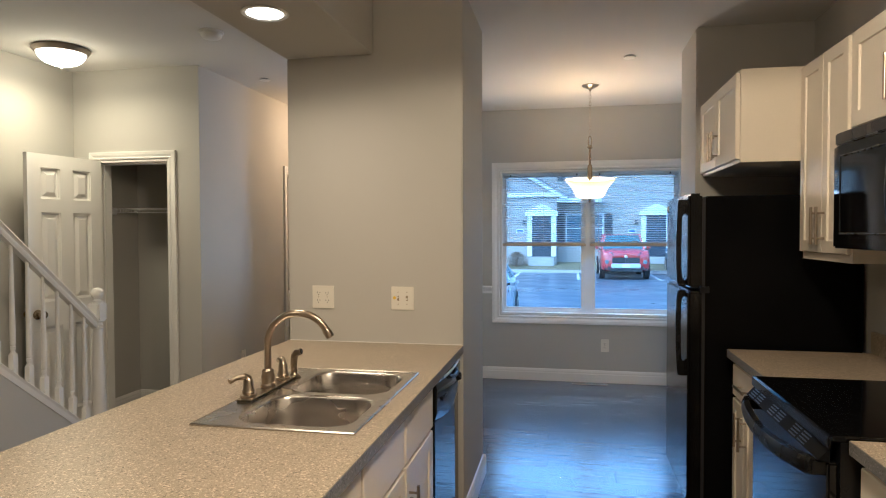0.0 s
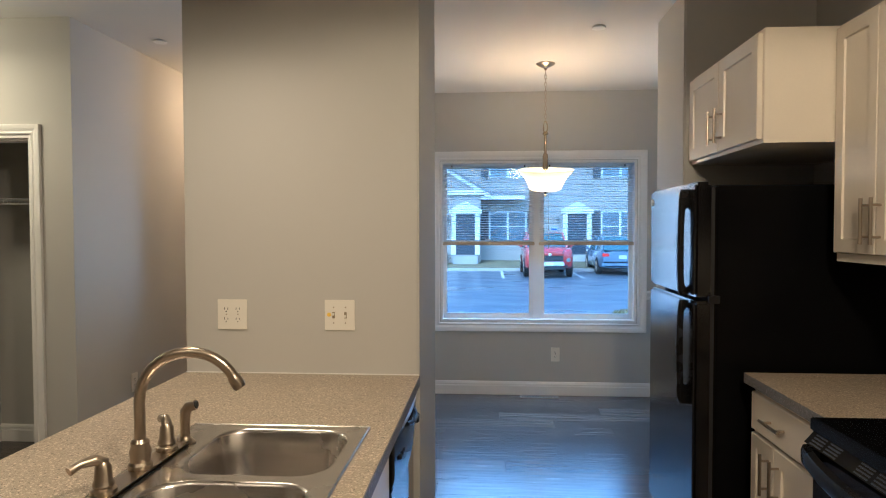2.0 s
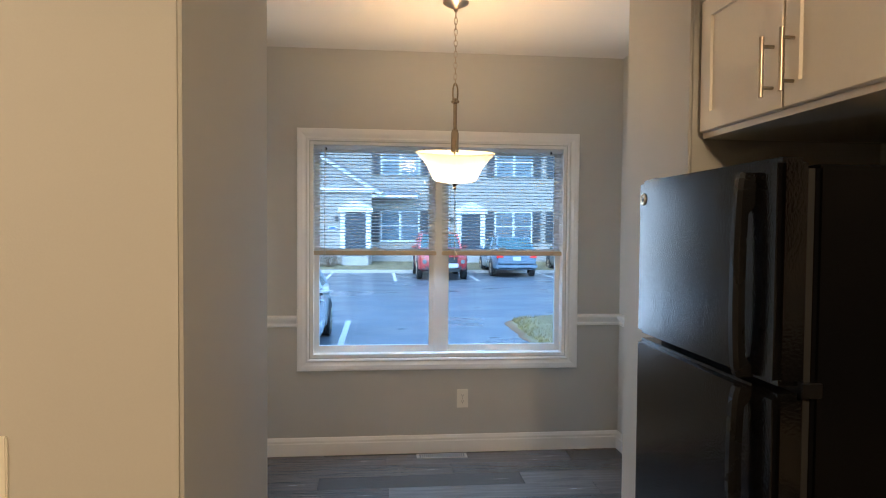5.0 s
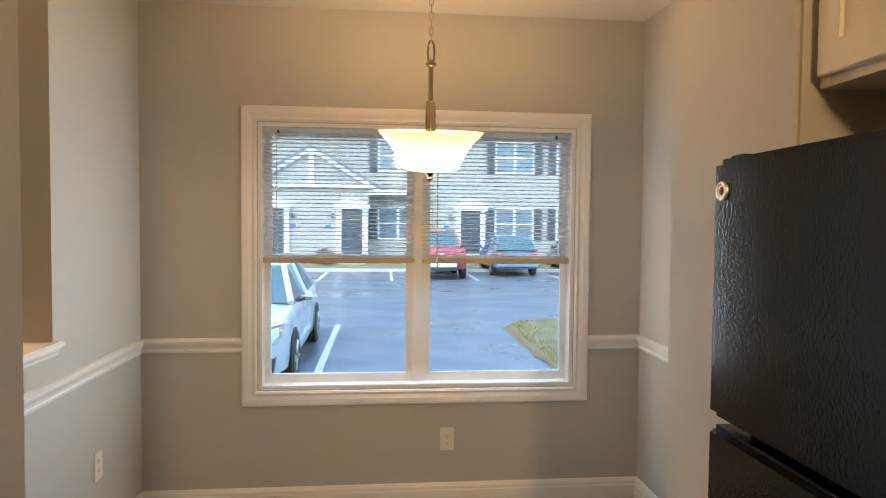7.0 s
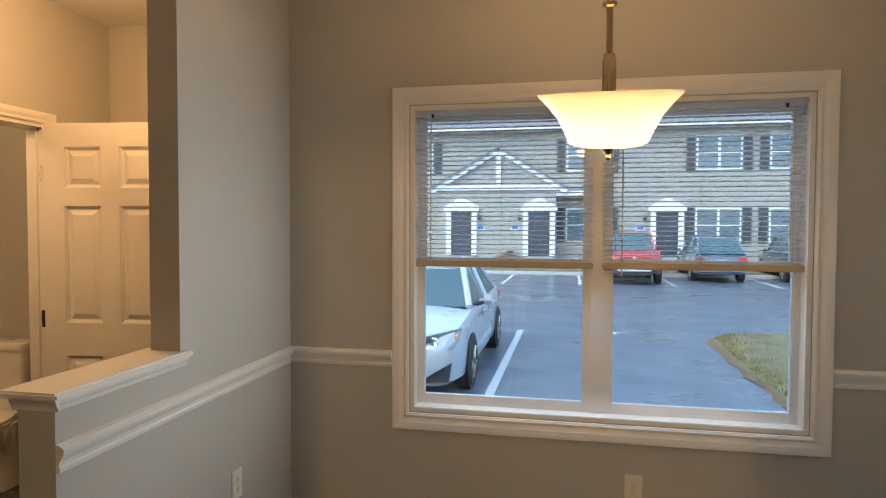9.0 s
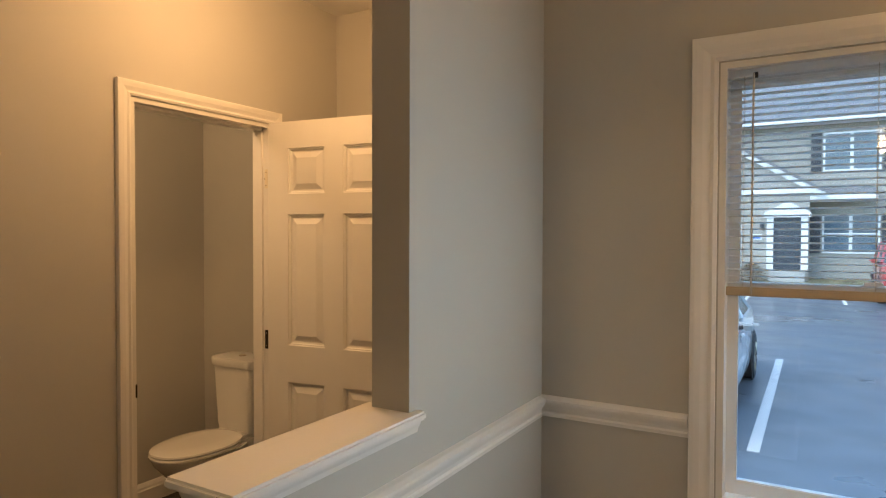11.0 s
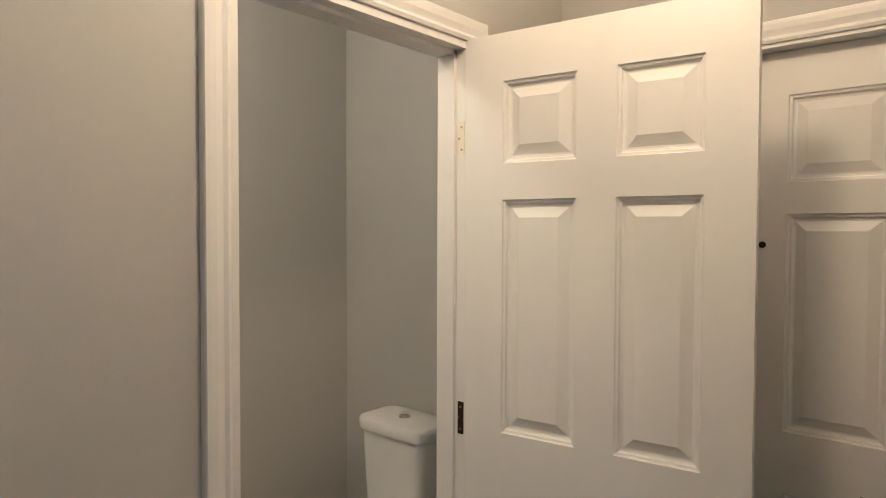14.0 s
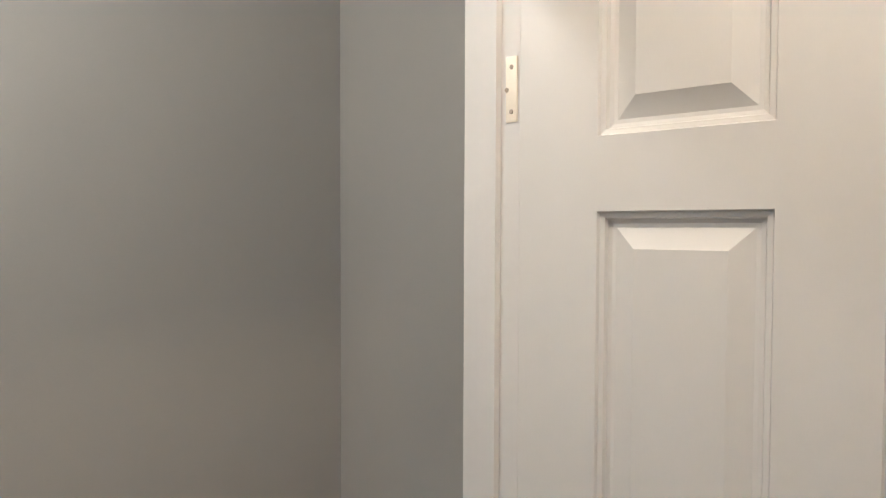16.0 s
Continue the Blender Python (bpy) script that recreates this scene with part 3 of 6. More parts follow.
# ---- pendant over the nook ----
PX, PY = 0.19, 5.70
pl = thing("pendant_lamp", "lit alabaster bowl pendant on a nickel chain", "pendant lamp", pose(PX, PY, CZ))
at = pose(PX, PY, 0)
up = pose(PX, PY, CZ - 2.70)
part("canopy", lathe(bmesh.new(), [(0.0, 2.700), (0.068, 2.700), (0.068, 2.693), (0.060, 2.686), (0.030, 2.672), (0.012, 2.664), (0.008, 2.650), (0, 2.650)][::-1], 28, up), NICKEL, pl, smooth=True)
for i in range(13):
    z = CZ - 0.060 - 0.0285 * i
    ring = []
    for k in range(13):
        a = 2 * math.pi * k / 12
        u, v = 0.0085 * math.cos(a), 0.019 * math.sin(a)
        ring.append((PX + (u if i % 2 else 0), PY + (0 if i % 2 else u), z - 0.008 + v))
    part("chain_link", tube(bmesh.new(), ring, 0.0017, 6), NICKEL, pl, smooth=True)
lp = [(PX + 0.013 * math.sin(a), PY, 2.215 + 0.048 * math.cos(a)) for a in (-2.5 + 5.0 * k / 16 for k in range(17))]
part("loop", tube(bmesh.new(), lp, 0.004, 8), BRASS, pl, smooth=True)
part("stem", lathe(bmesh.new(), [(0, 2.185), (0.016, 2.185), (0.016, 2.178), (0.022, 2.172), (0.020, 2.162), (0.010, 2.158), (0.0095, 2.03), (0.017, 2.022), (0.017, 2.012), (0.020, 2.008), (0.020, 1.905), (0.0, 1.905)][::-1], 20, at), BRASS, pl, smooth=True)
sh = [(0.0, 1.752), (0.060, 1.752), (0.096, 1.757), (0.110, 1.764), (0.116, 1.772), (0.128, 1.800), (0.148, 1.838), (0.172, 1.868), (0.196, 1.894), (0.204, 1.902), (0.204, 1.908), (0.197, 1.908),
      (0.190, 1.899), (0.167, 1.874), (0.142, 1.842), (0.121, 1.803), (0.109, 1.776), (0.095, 1.764), (0.060, 1.759), (0.0, 1.759)]
part("shade", lathe(bmesh.new(), sh, 48, pose(PX, PY, 1.752, 10) @ pose(0, 0, -1.752)), LAMPGLASS, pl, "lit cream alabaster glass bowl", True)
part("finial", lathe(bmesh.new(), [(0, 1.712), (0.007, 1.714), (0.011, 1.722), (0.008, 1.730), (0.014, 1.738), (0.022, 1.748), (0.022, 1.752), (0, 1.752)], 18, at), BRASS, pl, smooth=True)
part("rod", tube(bmesh.new(), [(PX, PY, 1.755), (PX, PY, 1.91)], 0.006, 8), BRASS, pl)


# ---- ceiling fixtures ----
def dome_light(x, y):
    ob = thing("ceiling_light", "flush dome ceiling light, lit, with a bronze rim", "ceiling light", pose(x, y, CZ), group="dome ceiling lights")
    m = pose(x, y, CZ)
    part("rim", lathe(bmesh.new(), [(0, 0), (0.165, 0), (0.172, -0.012), (0.160, -0.030), (0.148, -0.038), (0.140, -0.034), (0, -0.030)][::-1], 40, m), NICKEL, ob, "nickel rim", True)
    part("dome", lathe(bmesh.new(), [(0.144, -0.034), (0.140, -0.052), (0.125, -0.075), (0.098, -0.096), (0.060, -0.111), (0.02, -0.117), (0, -0.117)][::-1], 40, m), DOMEGLASS, ob, "lit frosted glass dome", True)
    part("finial", lathe(bmesh.new(), [(0, -0.138), (0.006, -0.135), (0.009, -0.128), (0.006, -0.122), (0.012, -0.117), (0, -0.115)], 14, m), NICKEL, ob, smooth=True)


dome_light(-3.22, 3.90)
dome_light(-1.98, 6.05)
# unseen bathroom fixture, given the hall dome's shape
dome_light(-3.05, 5.52)


def can_light(x, y, z):
    ob = thing("recessed_light", "round recessed can light, lit, white trim", "recessed light", pose(x, y, z), group="recessed lights")
    m = pose(x, y, z)
    part("trim_ring", lathe(bmesh.new(), [(0.072, 0), (0.094, 0), (0.096, -0.004), (0.090, -0.008), (0.078, -0.006), (0.072, -0.003)][::-1], 36, m), WHITEP, ob, smooth=True)
    part("lens", lathe(bmesh.new(), [(0.074, -0.0045), (0.05, -0.006), (0, -0.006)][::-1], 36, m), LAMPDISC, ob, "lit lens", True)


can_light(-1.19, 2.71, 2.37)
# added out of view as a copy of the seen can
can_light(-1.19, 1.05, 2.37)
# kitchen fixture added out of view; its dome shape is assumed
dome_light(0.25, 1.20)
sd = thing("smoke_detector", "round white smoke detector on the ceiling", "smoke detector", pose(-2.08, 3.79, CZ))
part("base", lathe(bmesh.new(), [(0, 0), (0.072, 0), (0.072, -0.010), (0.066, -0.014), (0, -0.014)][::-1], 32, pose(-2.08, 3.79, CZ)), WHITEP, sd, smooth=True)
part("cover", lathe(bmesh.new(), [(0.062, -0.014), (0.060, -0.030), (0.050, -0.040), (0.020, -0.044), (0, -0.044)][::-1], 32, pose(-2.08, 3.79, CZ)), WHITEP, sd, smooth=True)
for x, y in ((-2.32, 4.95), (0.43, 4.87)):
    sk = thing("sprinkler_cover", "flat white concealed sprinkler cover", "sprinkler", pose(x, y, CZ), group="sprinkler covers")
    part("cover", lathe(bmesh.new(), [(0, -0.004), (0.040, -0.004), (0.042, -0.008), (0.040, -0.012), (0, -0.013)][::-1], 28, pose(x, y, CZ)), WHITEP, sk, smooth=True)
    part("neck", lathe(bmesh.new(), [(0, 0), (0.03, 0), (0.03, -0.005), (0, -0.005)][::-1], 16, pose(x, y, CZ)), SLOT, sk)


# ---- wall plates ----
def plate(kind, cx, cz, m, w=0.072, h=0.116):
    """m turns a plate that faces -y about the origin into place."""
    lab = {"duplex": "ivory duplex outlet plate on the wall", "quad": "ivory double-gang four-socket outlet plate", "switch": "ivory two-toggle switch plate with a yellow dot"}[kind]
    ob = thing("switch_plate" if kind == "switch" else "wall_outlet", lab, "switch" if kind == "switch" else "outlet", m)
    body = part("cover_plate", B(-w / 2, w / 2, -0.006, 0.001, -h / 2, h / 2, bevel=0.002), IVORY, ob, local=True)
    cols = (0,) if kind == "duplex" else (-0.023, 0.023)
    for x in cols:
        if kind == "switch":
            part("toggle_slot", B(x - 0.005, x + 0.005, -0.0068, -0.005, -0.012, 0.012), TOGGLE, ob, local=True)
            part("toggle", B(x - 0.0035, x + 0.0035, -0.018, -0.006, 0.0 if x < 0 else -0.008, 0.009 if x < 0 else 0.001, bevel=0.001), IVORY, ob, local=True)
            for z in (-0.030, 0.030):
                part("screw", lathe(bmesh.new(), [(0.003, 0), (0.002, 0.001), (0, 0.001)], 8, pose(x, -0.006, z, 90)), NICKEL, ob, local=True)
            continue
        for z in (-0.0195, 0.0195):
            bm = lathe(bmesh.new(), [(0.0165, 0), (0.0165, 0.0015), (0, 0.002)], 20, pose(x, -0.0058, z, 90))
            f = part("socket", bm, IVORY, ob, local=True)
            bm = bmesh.new()
            box(bm, x - 0.0075, x - 0.0055, -0.0084, -0.0070, z - 0.001, z + 0.008)
            box(bm, x + 0.0055, x + 0.0075, -0.0084, -0.0070, z - 0.001, z + 0.007)
            box(bm, x - 0.002, x + 0.002, -0.0084, -0.0070, z - 0.010, z - 0.006)
            part("slots", bm, SLOT, f, local=True)
        part("screw", lathe(bmesh.new(), [(0.003, 0), (0.002, 0.001), (0, 0.001)], 8, pose(x, -0.006, 0, 90)), NICKEL, ob, local=True)
    if kind == "switch":
        part("sticker", lathe(bmesh.new(), [(0.008, 0), (0.008, 0.0006), (0, 0.0006)], 16, pose(-0.041, -0.006, 0.002, 90)), YELLOW, ob, "yellow dot sticker", local=True)
    return ob


plate("quad", 0, 0, pose(-1.220, 3.385, 1.144), 0.117, 0.117)
plate("switch", 0, 0, pose(-0.797, 3.385, 1.144), 0.117, 0.117)
plate("duplex", 0, 0, pose(0.366, WY, 0.362), 0.076, 0.124)
plate("duplex", 0, 0, pose(NX0, 6.122, 0.455, 0, 0, 90), 0.076, 0.124)
plate("duplex", 0, 0, pose(BX, 5.05, 0.455, 0, 0, 90), 0.076, 0.124)

vr = thing("floor_register", "brown metal floor register with fine slots", "floor vent", pose(0.22, 6.55, 0))
part("frame", B(0.052, 0.388, 6.515, 6.602, 0.0005, 0.005, bevel=0.002), VENT, vr)
for i in range(22):
    x = 0.072 + i * 0.0138
    part("slot", B(x, x + 0.007, 6.530, 6.588, 0.0045, 0.0056), SLOT, vr)


# ---- kitchen ----
def shaker_bm(xf, s, y0, y1, z0, z1, stile=0.056, t=0.019):
    """A shaker door or, with stile 0, a plain slab front, in the plane x = xf, facing s along x."""
    bm = bmesh.new()
    loops = []
    steps = [(0, -t), (0, -0.003), (0.003, 0)]
    if stile:
        steps += [(stile, 0), (stile + 0.002, -0.008)]
    for i, d in steps:
        loops.append([bm.verts.new((xf + s * d, y, z)) for y, z in ((y0 + i, z0 + i), (y1 - i, z0 + i), (y1 - i, z1 - i), (y0 + i, z1 - i))])
    for a, b in zip(loops, loops[1:]):
        for i in range(4):
            bm.faces.new((a[i], a[(i + 1) % 4], b[(i + 1) % 4], b[i]))
    bm.faces.new(loops[-1])
    bm.faces.new(loops[0][::-1])
    bmesh.ops.recalc_face_normals(bm, faces=bm.faces)
    return bm


def pull_bm(xf, s, a, b):
    """A round bar pull on two posts from point a to b, each (y, z)."""
    bm = bmesh.new()
    xo = xf + s * 0.032
    (ya, za), (yb, zb) = a, b
    tube(bm, [(xo, ya, za), (xo, yb, zb)], 0.006, 10)
    for f in (0.16, 0.84):
        y, z = ya + (yb - ya) * f, za + (zb - za) * f
        tube(bm, [(xf - s * 0.002, y, z), (xo, y, z)], 0.0045, 8)
    return bm


def front(name, parent, xf, s, y0, y1, z0, z1, stile=0.056, pull=None):
    d = part(name, shaker_bm(xf, s, y0, y1, z0, z1, stile), CAB, parent)
    if pull:
        part("handle", pull_bm(xf, s, *pull), NICKEL, d, "brushed nickel bar pull", True)
    return d


def carcass(name, label, xb, xf, y0, y1, z0, z1, s, toe=0.0, top=True, face=None):
    """A cabinet box of boards with a face frame; xf is the frame's front."""
    ob = thing(name, label, "cabinet", pose((xb + xf) / 2, (y0 + y1) / 2, z0))
    lo, hi = min(xb, xf - s * 0.019), max(xb, xf - s * 0.019)
    zt = z0 + toe
    for a, b in ((y0, y0 + 0.016), (y1 - 0.016, y1)):
        part("side_panel", B(lo, hi, a, b, zt, z1), CAB, ob)
    part("bottom_panel", B(lo, hi, y0 + 0.016, y1 - 0.016, zt, zt + 0.016), CAB, ob)
    if top:
        part("top_panel", B(lo, hi, y0 + 0.016, y1 - 0.016, z1 - 0.016, z1), CAB, ob)
    a, b = min(xf, xf - s * 0.019), max(xf, xf - s * 0.019)
    bm = bmesh.new()
    box(bm, a, b, y0, y0 + 0.03, zt, z1, bevel=0.001)
    box(bm, a, b, y1 - 0.03, y1, zt, z1, bevel=0.001)
    box(bm, a, b, y0 + 0.03, y1 - 0.03, z1 - 0.03, z1)
    box(bm, a, b, y0 + 0.03, y1 - 0.03, zt, zt + 0.03)
    part("face_frame", bm, CAB, ob)
    if toe:
        part("toe_board", B(*sorted((xf - s * 0.07, xf - s * 0.085)), y0, y1, z0 + 0.001, zt), SLOT, ob)
    return ob


# peninsula
PX0, PX1, PY0, PY1 = -1.41, -0.49, 0.95, 3.383
SX0, SX1, SY0, SY1 = -1.063, -0.557, 1.953, 2.727
ct = thing("countertop", "speckled beige laminate peninsula countertop with grey edge", "countertop", pose(-0.95, 2.1, 0.877))
hx0, hx1, hy0, hy1 = SX0 + 0.02, SX1 - 0.02, SY0 + 0.02, SY1 - 0.02
bm = bmesh.new()
rim4 = [[bm.verts.new((x, y, z)) for x, y in ((a, c), (b, c), (b, d), (a, d))] for z in (0.877, 0.915) for a, b, c, d in ((PX0, PX1, PY0, PY1), (hx0, hx1, hy0, hy1))]
lo_o, lo_i, hi_o, hi_i = rim4
for i in range(4):
    j = (i + 1) % 4
    for q in ((hi_o[i], hi_o[j], hi_i[j], hi_i[i]), (lo_o[j], lo_o[i], lo_i[i], lo_i[j]), (lo_o[i], lo_o[j], hi_o[j], hi_o[i]), (hi_i[i], hi_i[j], lo_i[j], lo_i[i])):
        bm.faces.new(q)
part("slab", bm, COUNTER, ct)
bm = bmesh.new()
box(bm, PX1, PX1 + 0.0025, PY0, PY1, 0.877, 0.9135)
box(bm, PX0 - 0.0025, PX0, PY0, PY1, 0.877, 0.9135)
box(bm, PX0 - 0.0025, PX1 + 0.0025, PY0 - 0.0025, PY0, 0.877, 0.9135)
part("edge_band", bm, COUNTEDGE, ct, "grey speckled edge band")
part("caulk_line", B(PX0 + 0.002, PX1 - 0.002, PY1 - 0.004, PY1 + 0.001, 0.915, 0.919, bevel=0.001), TRIM, ct)
solid("wall_peninsula", B(-1.20, -1.14, PY0 + 0.05, 3.385, 0, 0.877), WALL, "painted knee wall behind the peninsula cabinets", "wall")

XF = -0.533
cb = carcass("sink_cabinet", "cream shaker sink base cabinet under the counter", -1.13, XF, 1.895, 2.795, 0, 0.875, 1, 0.1, False)
front("false_drawer", cb, XF + 0.019, 1, 1.905, 2.335, 0.690, 0.848, 0)
front("false_drawer", cb, XF + 0.019, 1, 2.358, 2.785, 0.690, 0.848, 0)
front("door", cb, XF + 0.019, 1, 1.905, 2.335, 0.125, 0.676, 0.056, ((2.300, 0.445), (2.300, 0.605)))
front("door", cb, XF + 0.019, 1, 2.358, 2.785, 0.125, 0.676, 0.056, ((2.396, 0.445), (2.396, 0.605)))
part("mid_stile", B(XF - 0.019, XF, 2.325, 2.365, 0.13, 0.845), CAB, cb)
db_ = carcass("drawer_cabinet", "cream drawer base cabinet under the counter", -1.13, XF, 1.0, 1.893, 0, 0.875, 1, 0.1)
front("drawer", db_, XF + 0.019, 1, 1.02, 1.883, 0.690, 0.848, 0, ((1.38, 0.77), (1.53, 0.77)))
front("door", db_, XF + 0.019, 1, 1.02, 1.44, 0.125, 0.676, 0.056, ((1.40, 0.445), (1.40, 0.605)))
front("door", db_, XF + 0.019, 1, 1.46, 1.883, 0.125, 0.676, 0.056, ((1.50, 0.445), (1.50, 0.605)))

dw = thing("dishwasher", "black built-in dishwasher with a curved control panel", "dishwasher", pose(-0.8, 3.09, 0))
part("tub", B(-1.12, -0.545, 2.806, 3.374, 0.012, 0.868), PLASTB, dw)
part("door_panel", B(-0.543, -0.512, 2.812, 3.370, 0.115, 0.700, bevel=0.004), GLOSSB, dw)
part("toe_panel", B(-0.60, -0.575, 2.812, 3.370, 0.012, 0.108), PLASTB, dw)
bm = bmesh.new()
n = 20
top, bot = [], []
for i in range(n + 1):
    y = 2.812 + 0.558 * i / n
    arc = 0.016 * math.sin(math.pi * i / n)
    top.append((y, arc))
rings = []
for y, arc in top:
    pr = [(-0.545, 0.706 - arc * 1.6), (-0.512 + arc, 0.708 - arc * 1.6), (-0.502 + arc, 0.735), (-0.502 + arc, 0.835), (-0.510 + arc, 0.862), (-0.545, 0.866)]
    rings.append([bm.verts.new((x, y, z)) for x, z in pr])
for a, b in zip(rings, rings[1:]):
    for i in range(6):
        bm.faces.new((a[i], a[(i + 1) % 6], b[(i + 1) % 6], b[i]))
bm.faces.new(rings[0])
bm.faces.new(rings[-1][::-1])
bmesh.ops.recalc_face_normals(bm, faces=bm.faces)
cp = part("control_panel", bm, GLOSSB, dw, "glossy curved control panel", True)
part("panel_rim", tube(bmesh.new(), [(-0.505 + a * 1.0, y, 0.862) for y, a in top], 0.006, 8), STEEL, cp, "bright metal rim", True)
part("latch_handle", tube(bmesh.new(), [(-0.490, 3.0, 0.845), (-0.474, 3.05, 0.838), (-0.474, 3.13, 0.838), (-0.490, 3.18, 0.845)], 0.009, 8), PLASTB, cp, smooth=True)
part("dial", lathe(bmesh.new(), [(0.019, 0), (0.019, 0.012), (0.014, 0.017), (0, 0.017)], 18, pose(-0.495, 3.26, 0.790, 0, 90)), PLASTB, cp, smooth=True)
for k in range(4):
    part("button", B(-0.497, -0.489, 2.87 + k * 0.035, 2.892 + k * 0.035, 0.775, 0.79, bevel=0.002), PLASTB, cp)


# sink
def rrect(cx, cy, hx, hy, r, z, n=10):
    pts = []
    for k, (sx, sy) in enumerate(((1, 1), (-1, 1), (-1, -1), (1, -1))):
        for i in range(n + 1):
            a = math.pi / 2 * (k + i / n)
            pts.append((cx + sx * (hx - r) + r * math.cos(a), cy + sy * (hy - r) + r * math.sin(a), z))
    return pts


sink = thing("kitchen_sink", "double-bowl stainless steel drop-in sink", "sink", pose((SX0 + SX1) / 2, (SY0 + SY1) / 2, 0.915))
ymid = (SY0 + SY1) / 2
bm = bmesh.new()
bowls = []
for cy in ((SY0 + ymid) / 2 + 0.010, (SY1 + ymid) / 2 - 0.010):
    cx, hx, hy = -0.776, 0.185, 0.166
    hole = rrect(cx, cy, hx, hy, 0.085, 0.9215)
    ya, yb = (SY0 + 0.006, ymid) if cy < ymid else (ymid, SY1 - 0.006)
    xa, xb = SX0 + 0.006, SX1 - 0.006
    ring_o = []
    for x, y, z in hole:
        dx, dy = x - cx, y - cy
        k = min((((xb if dx > 0 else xa) - cx) / dx) if abs(dx) > 1e-6 else 1e9, (((yb if dy > 0 else ya) - cy) / dy) if abs(dy) > 1e-6 else 1e9)
        ring_o.append((cx + dx * k, cy + dy * k, 0.9205))
    for corner in ((xa, ya), (xa, yb), (xb, ya), (xb, yb)):
        j = min(range(len(ring_o)), key=lambda i: (ring_o[i][0] - corner[0]) ** 2 + (ring_o[i][1] - corner[1]) ** 2)
        ring_o[j] = (*corner, 0.9205)
    A_, B_ = [bm.verts.new(p) for p in ring_o], [bm.verts.new(p) for p in hole]
    for i in range(len(A_)):
        j = (i + 1) % len(A_)
        bm.faces.new((A_[i], A_[j], B_[j], B_[i]))
    bowls.append((cx, cy, hx, hy))
rim_o = [(SX0, SY0), (SX1, SY0), (SX1, SY1), (SX0, SY1)]
rim_i = [(SX0 + 0.006, SY0 + 0.006), (SX1 - 0.006, SY0 + 0.006), (SX1 - 0.006, SY1 - 0.006), (SX0 + 0.006, SY1 - 0.006)]
loops = [[bm.verts.new((x, y, z)) for x, y in ring] for ring, z in ((rim_o, 0.9155), (rim_o, 0.919), ([((a[0] + b[0]) / 2, (a[1] + b[1]) / 2) for a, b in zip(rim_o, rim_i)], 0.9225), (rim_i, 0.9205))]
for a, b in zip(loops, loops[1:]):
    for i in range(4):
        bm.faces.new((a[i], a[(i + 1) % 4], b[(i + 1) % 4], b[i]))
bmesh.ops.recalc_face_normals(bm, faces=bm.faces)
part("rim", bm, STEEL, sink, smooth=True)
for cx, cy, hx, hy in bowls:
    bm = bmesh.new()
    prof = [(0, 0.9215, 0.085), (0.004, 0.9195, 0.084), (0.008, 0.912, 0.083), (0.014, 0.85, 0.083), (0.022, 0.79, 0.082), (0.034, 0.765, 0.08), (0.056, 0.752, 0.075), (0.10, 0.748, 0.05)]
    rings = [[bm.verts.new(p) for p in rrect(cx, cy, hx - i, hy - i, min(r, hy - i - 0.001), z)] for i, z, r in prof]
    for a, b in zip(rings, rings[1:]):
        for i in range(len(a)):
            j = (i + 1) % len(a)
            bm.faces.new((a[i], a[j], b[j], b[i]))
    bm.faces.new(rings[-1])
    bmesh.ops.recalc_face_normals(bm, faces=bm.faces)
    bmesh.ops.reverse_faces(bm, faces=bm.faces)
    bw = part("bowl", bm, STEEL, sink, smooth=True)
    part("drain", lathe(bmesh.new(), [(0.055, 0.0), (0.052, 0.004), (0.042, 0.003), (0.036, -0.004), (0, -0.004)][::-1], 24, pose(cx, cy, 0.749)), NICKEL, bw, smooth=True)

fa = thing("faucet", "brushed nickel gooseneck faucet with lever and side sprayer", "faucet", pose(-1.02, 2.36, 0.92))
part("deck_plate", B(-1.048, -0.988, 2.185, 2.575, 0.9205, 0.930, bevel=0.006), NICKEL, fa, smooth=True)
sx, sy = -1.020, 2.365
part("spout_base", lathe(bmesh.new(), [(0, 0), (0.027, 0), (0.027, 0.01), (0.022, 0.016), (0.024, 0.04), (0.020, 0.052), (0.021, 0.060), (0.016, 0.068), (0, 0.068)], 24, pose(sx, sy, 0.930)), NICKEL, fa, smooth=True)
arc = [(sx, sy, 0.99), (sx, sy, 1.07)]
for k in range(15):
    a = math.pi * (1 - k / 14 * 0.86)
    arc.append((sx + 0.108 + 0.108 * math.cos(a), sy + 0.02 * (1 + math.cos(a)), 1.085 + 0.108 * math.sin(a)))
part("spout", tube(bmesh.new(), arc, [0.0125] * len(arc), 16), NICKEL, fa, smooth=True)
e, p = Vector(arc[-1]), Vector(arc[-2])
d = (e - p).normalized()
part("aerator", tube(bmesh.new(), [e - d * 0.006, e + d * 0.004, e + d * 0.022, e + d * 0.028], [0.0135, 0.0155, 0.0155, 0.0125], 16), NICKEL, fa, smooth=True)
